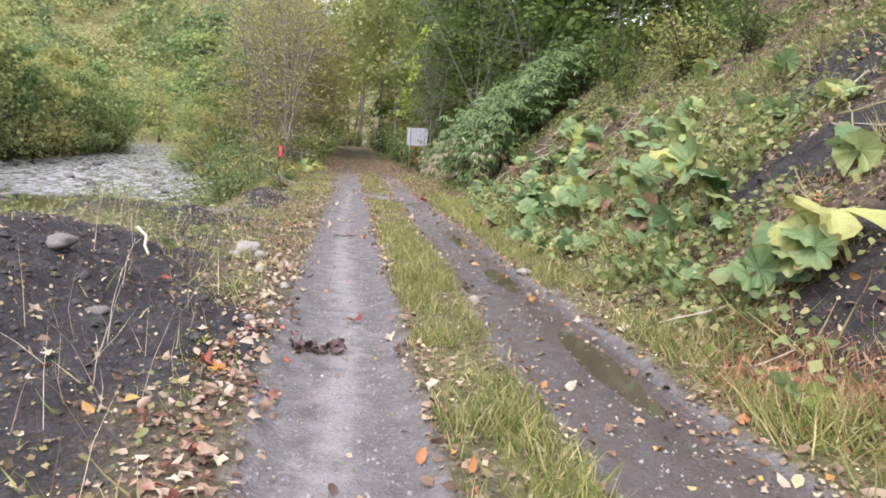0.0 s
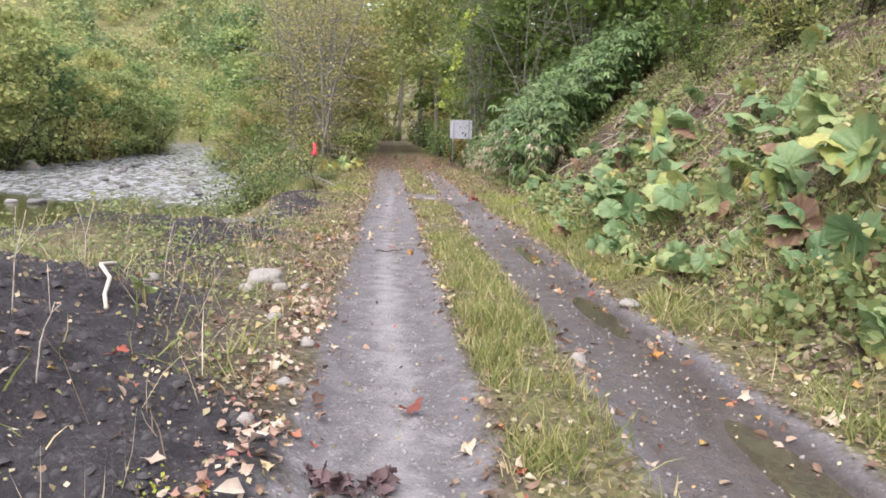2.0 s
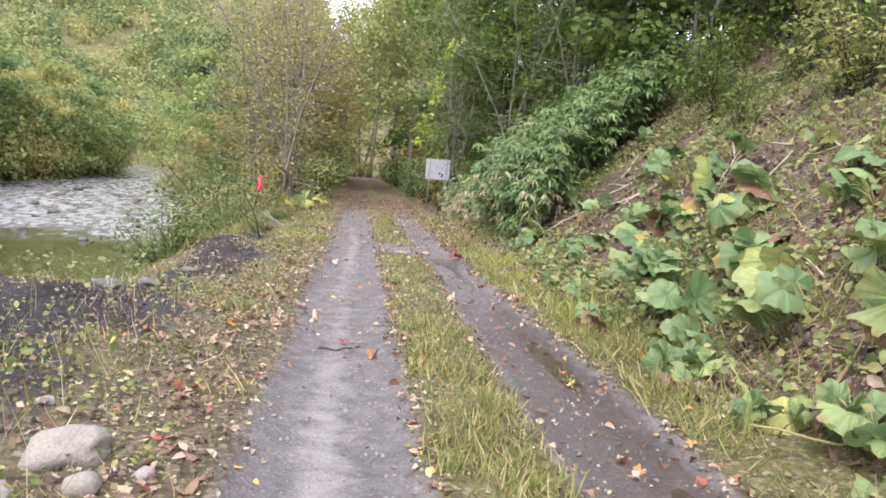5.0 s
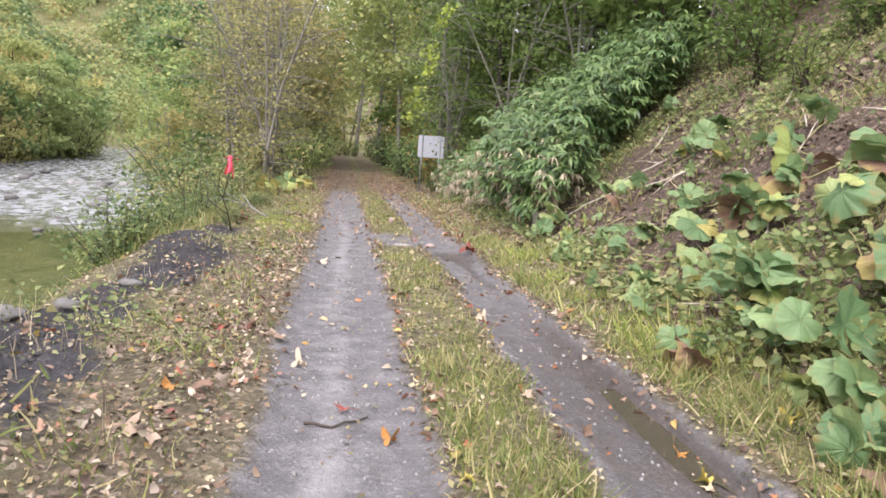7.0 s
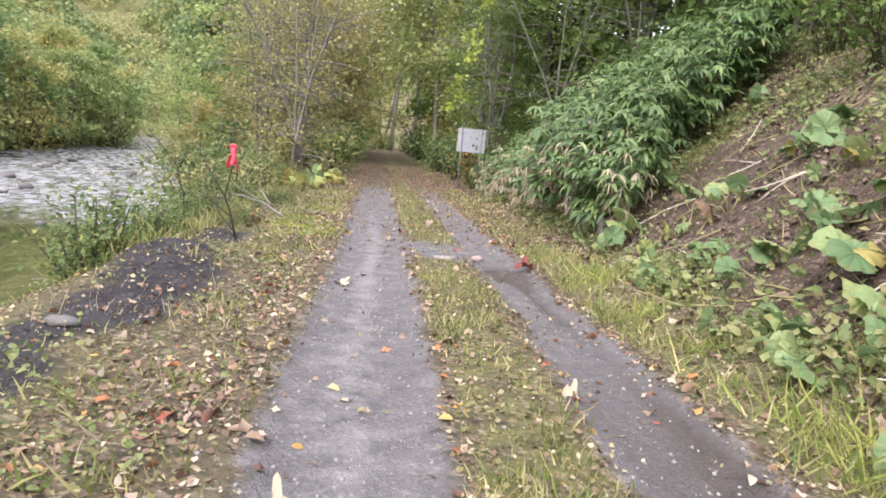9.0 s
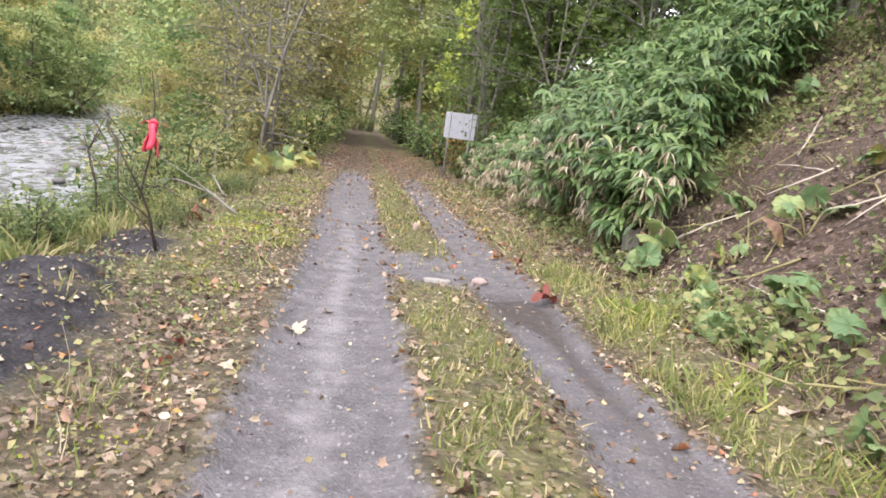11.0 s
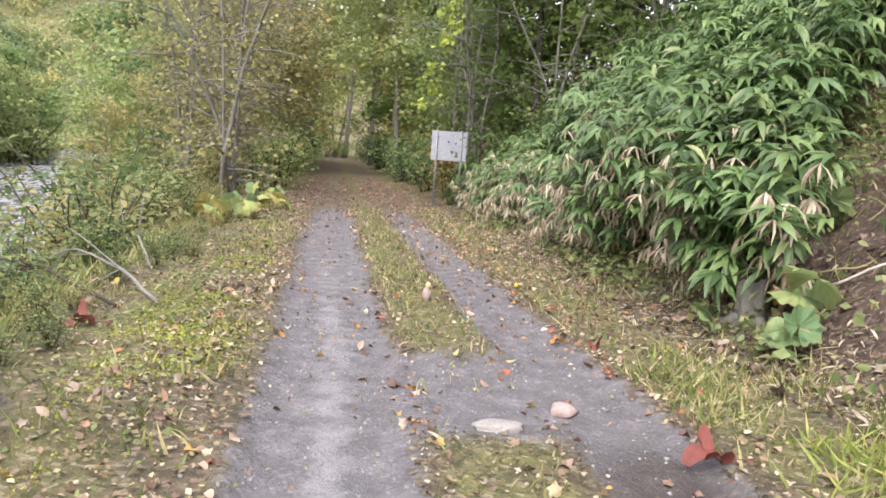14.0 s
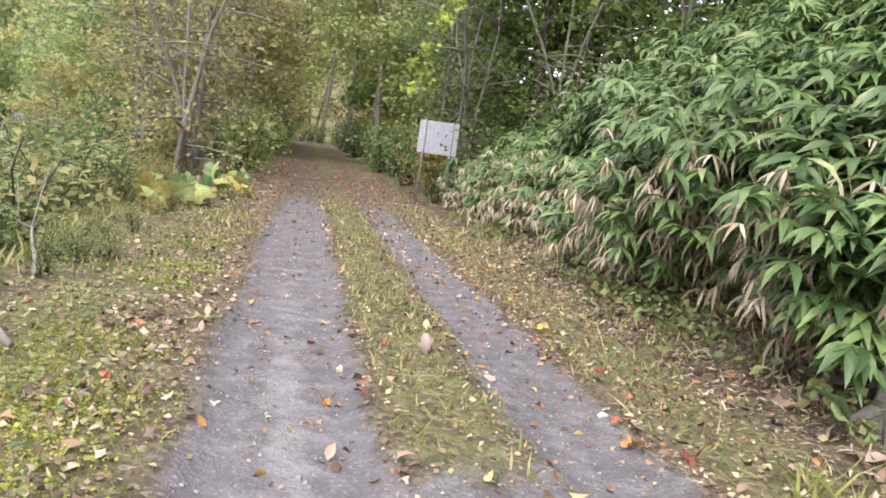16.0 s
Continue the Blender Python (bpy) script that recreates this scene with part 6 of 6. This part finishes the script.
M_CREAM, M_ORANGE, M_RED, M_LEMON, M_MAROON = own_leaf("cream_leaf", (0.55, 0.46, 0.35)), own_leaf("orange_leaf", (0.44, 0.21, 0.06)), own_leaf("red_leaf", (0.32, 0.085, 0.06)), own_leaf("lemon_leaf", (0.50, 0.40, 0.09)), own_leaf("maroon_leaf", (0.20, 0.06, 0.045))
for k, (x, y, s, fm, lab) in enumerate(((-0.25, 17.25, 0.22, M_CREAM, "cream"), (2.2, 18.95, 0.32, M_MAROON, "maroon"), (0.33, 11.45, 0.13, M_ORANGE, "orange"),
                                        (0.08, 5.97, 0.18, M_MAROON, "maroon"), (0.36, 5.4, 0.13, M_CREAM, "cream"), (-0.23, 12.65, 0.15, M_CREAM, "cream"), (0.1, 11.85, 0.12, M_RED, "red"), (0.55, 4.2, 0.18, M_CREAM, "cream"),
                                        (-0.9, 4.6, 0.15, M_RED, "red"), (-0.75, 4.3, 0.17, M_ORANGE, "orange"), (2.0, 11.3, 0.13, M_ORANGE, "orange"), (1.95, 11.0, 0.13, M_LEMON, "yellow"), (0.62, 10.9, 0.12, M_LEMON, "yellow"),
                                        (2.75, 11.6, 0.2, M_LEMON, "yellow"), (0.3, 21.9, 0.12, M_ORANGE, "orange"), (0.55, 22.0, 0.11, M_MAROON, "maroon"), (2.1, 21.6, 0.16, M_ORANGE, "orange"), (2.3, 21.4, 0.17, M_MAROON, "maroon"),
                                        (2.35, 5.6, 0.16, M_CREAM, "cream"), (2.4, 24.0, 0.16, M_LEMON, "yellow"), (-1.75, 21.4, 0.3, M_MAROON, "maroon"), (-1.6, 4.2, 0.14, M_CREAM, "cream"), (1.9, 7.0, 0.14, M_ORANGE, "orange"),
                                        (1.3, 13.95, 0.16, M_CREAM, "cream"), (1.42, 14.05, 0.2, M_MAROON, "brown"), (-0.9, 11.9, 0.13, M_ORANGE, "orange"), (-0.95, 13.4, 0.13, M_RED, "red"), (-1.5, 6.0, 0.12, M_RED, "red"))):
    single_leaf(x, y, s, fm, "%s lobed leaf fallen beside the wheel tracks" % lab, k, 5 if k % 3 else 7, 0.35 + 0.25 * (k % 3), k * 77, 4 + 3 * (k % 4))


M_WAD = plain_mat("shrivelled_purple_leaves", (0.075, 0.05, 0.052), (0.19, 0.13, 0.13), 30, 0.85, 0.003)


def wad(x, y, label):
    """Shrivelled plant heap: crumpled lobes of a withered leaf."""
    pieces = []
    g = np.random.default_rng(37)
    for k in range(46):
        u = g.uniform(-1, 1)
        pos = np.array([[0.2 * u, 0.08 * abs(u) + g.normal() * 0.025, 0.02 + 0.03 * g.uniform()]])
        pieces.append(strewn(star_leaf(3, 0.7, 0.7), pos, turned(unit(1, g), unit(1, g)), np.array([g.uniform(0.05, 0.10)])))
    ob = part("withered_leaf_wad", mk_mesh("withered_leaf_wad", *merged(pieces), False), M_WAD)
    ob.matrix_basis = pose(x, y, float(height(x, y)))
    tagged(ob, label, "withered leaves")


wad(-0.13, 5.02, "shrivelled purple-brown plant wad lying on the wheel track")


# ---- puddles in the right wheel track ----
def puddle(cx, cy, sx, sy, seed):
    a = np.linspace(0, 2 * np.pi, 40, endpoint=False)
    r = 1 + 0.25 * np.sin(a * 3 + seed) + 0.15 * np.sin(a * 5 + 2 * seed)
    z = float(np.min(height(cx + np.array([-0.08, 0, 0.08]), cy))) + 0.03
    v = np.concatenate([[[cx, cy, z]], np.stack([cx + np.cos(a) * r * sx, cy + np.sin(a) * r * sy, a * 0 + z], 1)])
    f = np.array([[0, k, k % 40 + 1] for k in range(1, 41)])
    tagged(part("puddle", mk_mesh("puddle", v, [f]), M_PUDDLE), "shallow muddy puddle lying in the wheel track", "puddle", "puddles")


M_PUDDLE = plain_mat("muddy_water", (0.05, 0.042, 0.032), (0.075, 0.064, 0.048), 3, 0.06, 0.0005, spec=0.5)
puddle(1.98, 5.0, 0.26, 1.2, 1)
puddle(1.95, 8.3, 0.24, 0.95, 2)
puddle(1.97, 11.6, 0.22, 1.0, 3)


# ---- yellow spray of leaves hanging by the board ----
def leaf_spray(x, y, z, seed, label):
    g = np.random.default_rng(seed)
    ob = thing("hanging_branch", pose(x, y, z), label, "branch", "hanging branches")
    p = np.array([(2.2, 1.0, 1.6), (1.2, 0.5, 1.9), (0.4, 0.1, 1.5), (0.05, 0, 0.6), (0, 0, -0.4)])
    part("twig", mk_mesh("twig", *tube(p, [0.03, 0.022, 0.015, 0.009, 0.004], 6)), M_BARK, ob)
    pts = np.array([(0.4, 0.1, 1.5), (0.3, 0, 1.35), (0.0, 0, 0.55), (-0.25, 0, 0.2), (0.12, 0, -0.1), (-0.25, 0, -0.5), (0.5, 0, 1.9)])
    i = g.integers(0, len(pts), 150)
    pos = pts[i] + g.normal(size=(150, 3)) * [0.13, 0.13, 0.10]
    v, f = strewn(T_LEAF, pos, turned(unit(150, g) + [0, 0, -0.5], unit(150, g) + [0, -0.6, 0.6]), g.uniform(0.10, 0.2, 150))
    part("foliage", mk_mesh("foliage", v, f), M_LEMON_LEAF, ob)


M_LEMON_LEAF = leaf_mat("lemon_green_leaves", [(0.0, (0.26, 0.35, 0.06)), (1.0, (0.46, 0.50, 0.11))], thin=0.45)
leaf_spray(2.75, 36.5, 3.7, 3, "bright yellow-green leaf spray hanging beside the track")
leaf_spray(3.0, 34.5, 5.2, 4, "bright yellow-green leaf spray hanging beside the track")
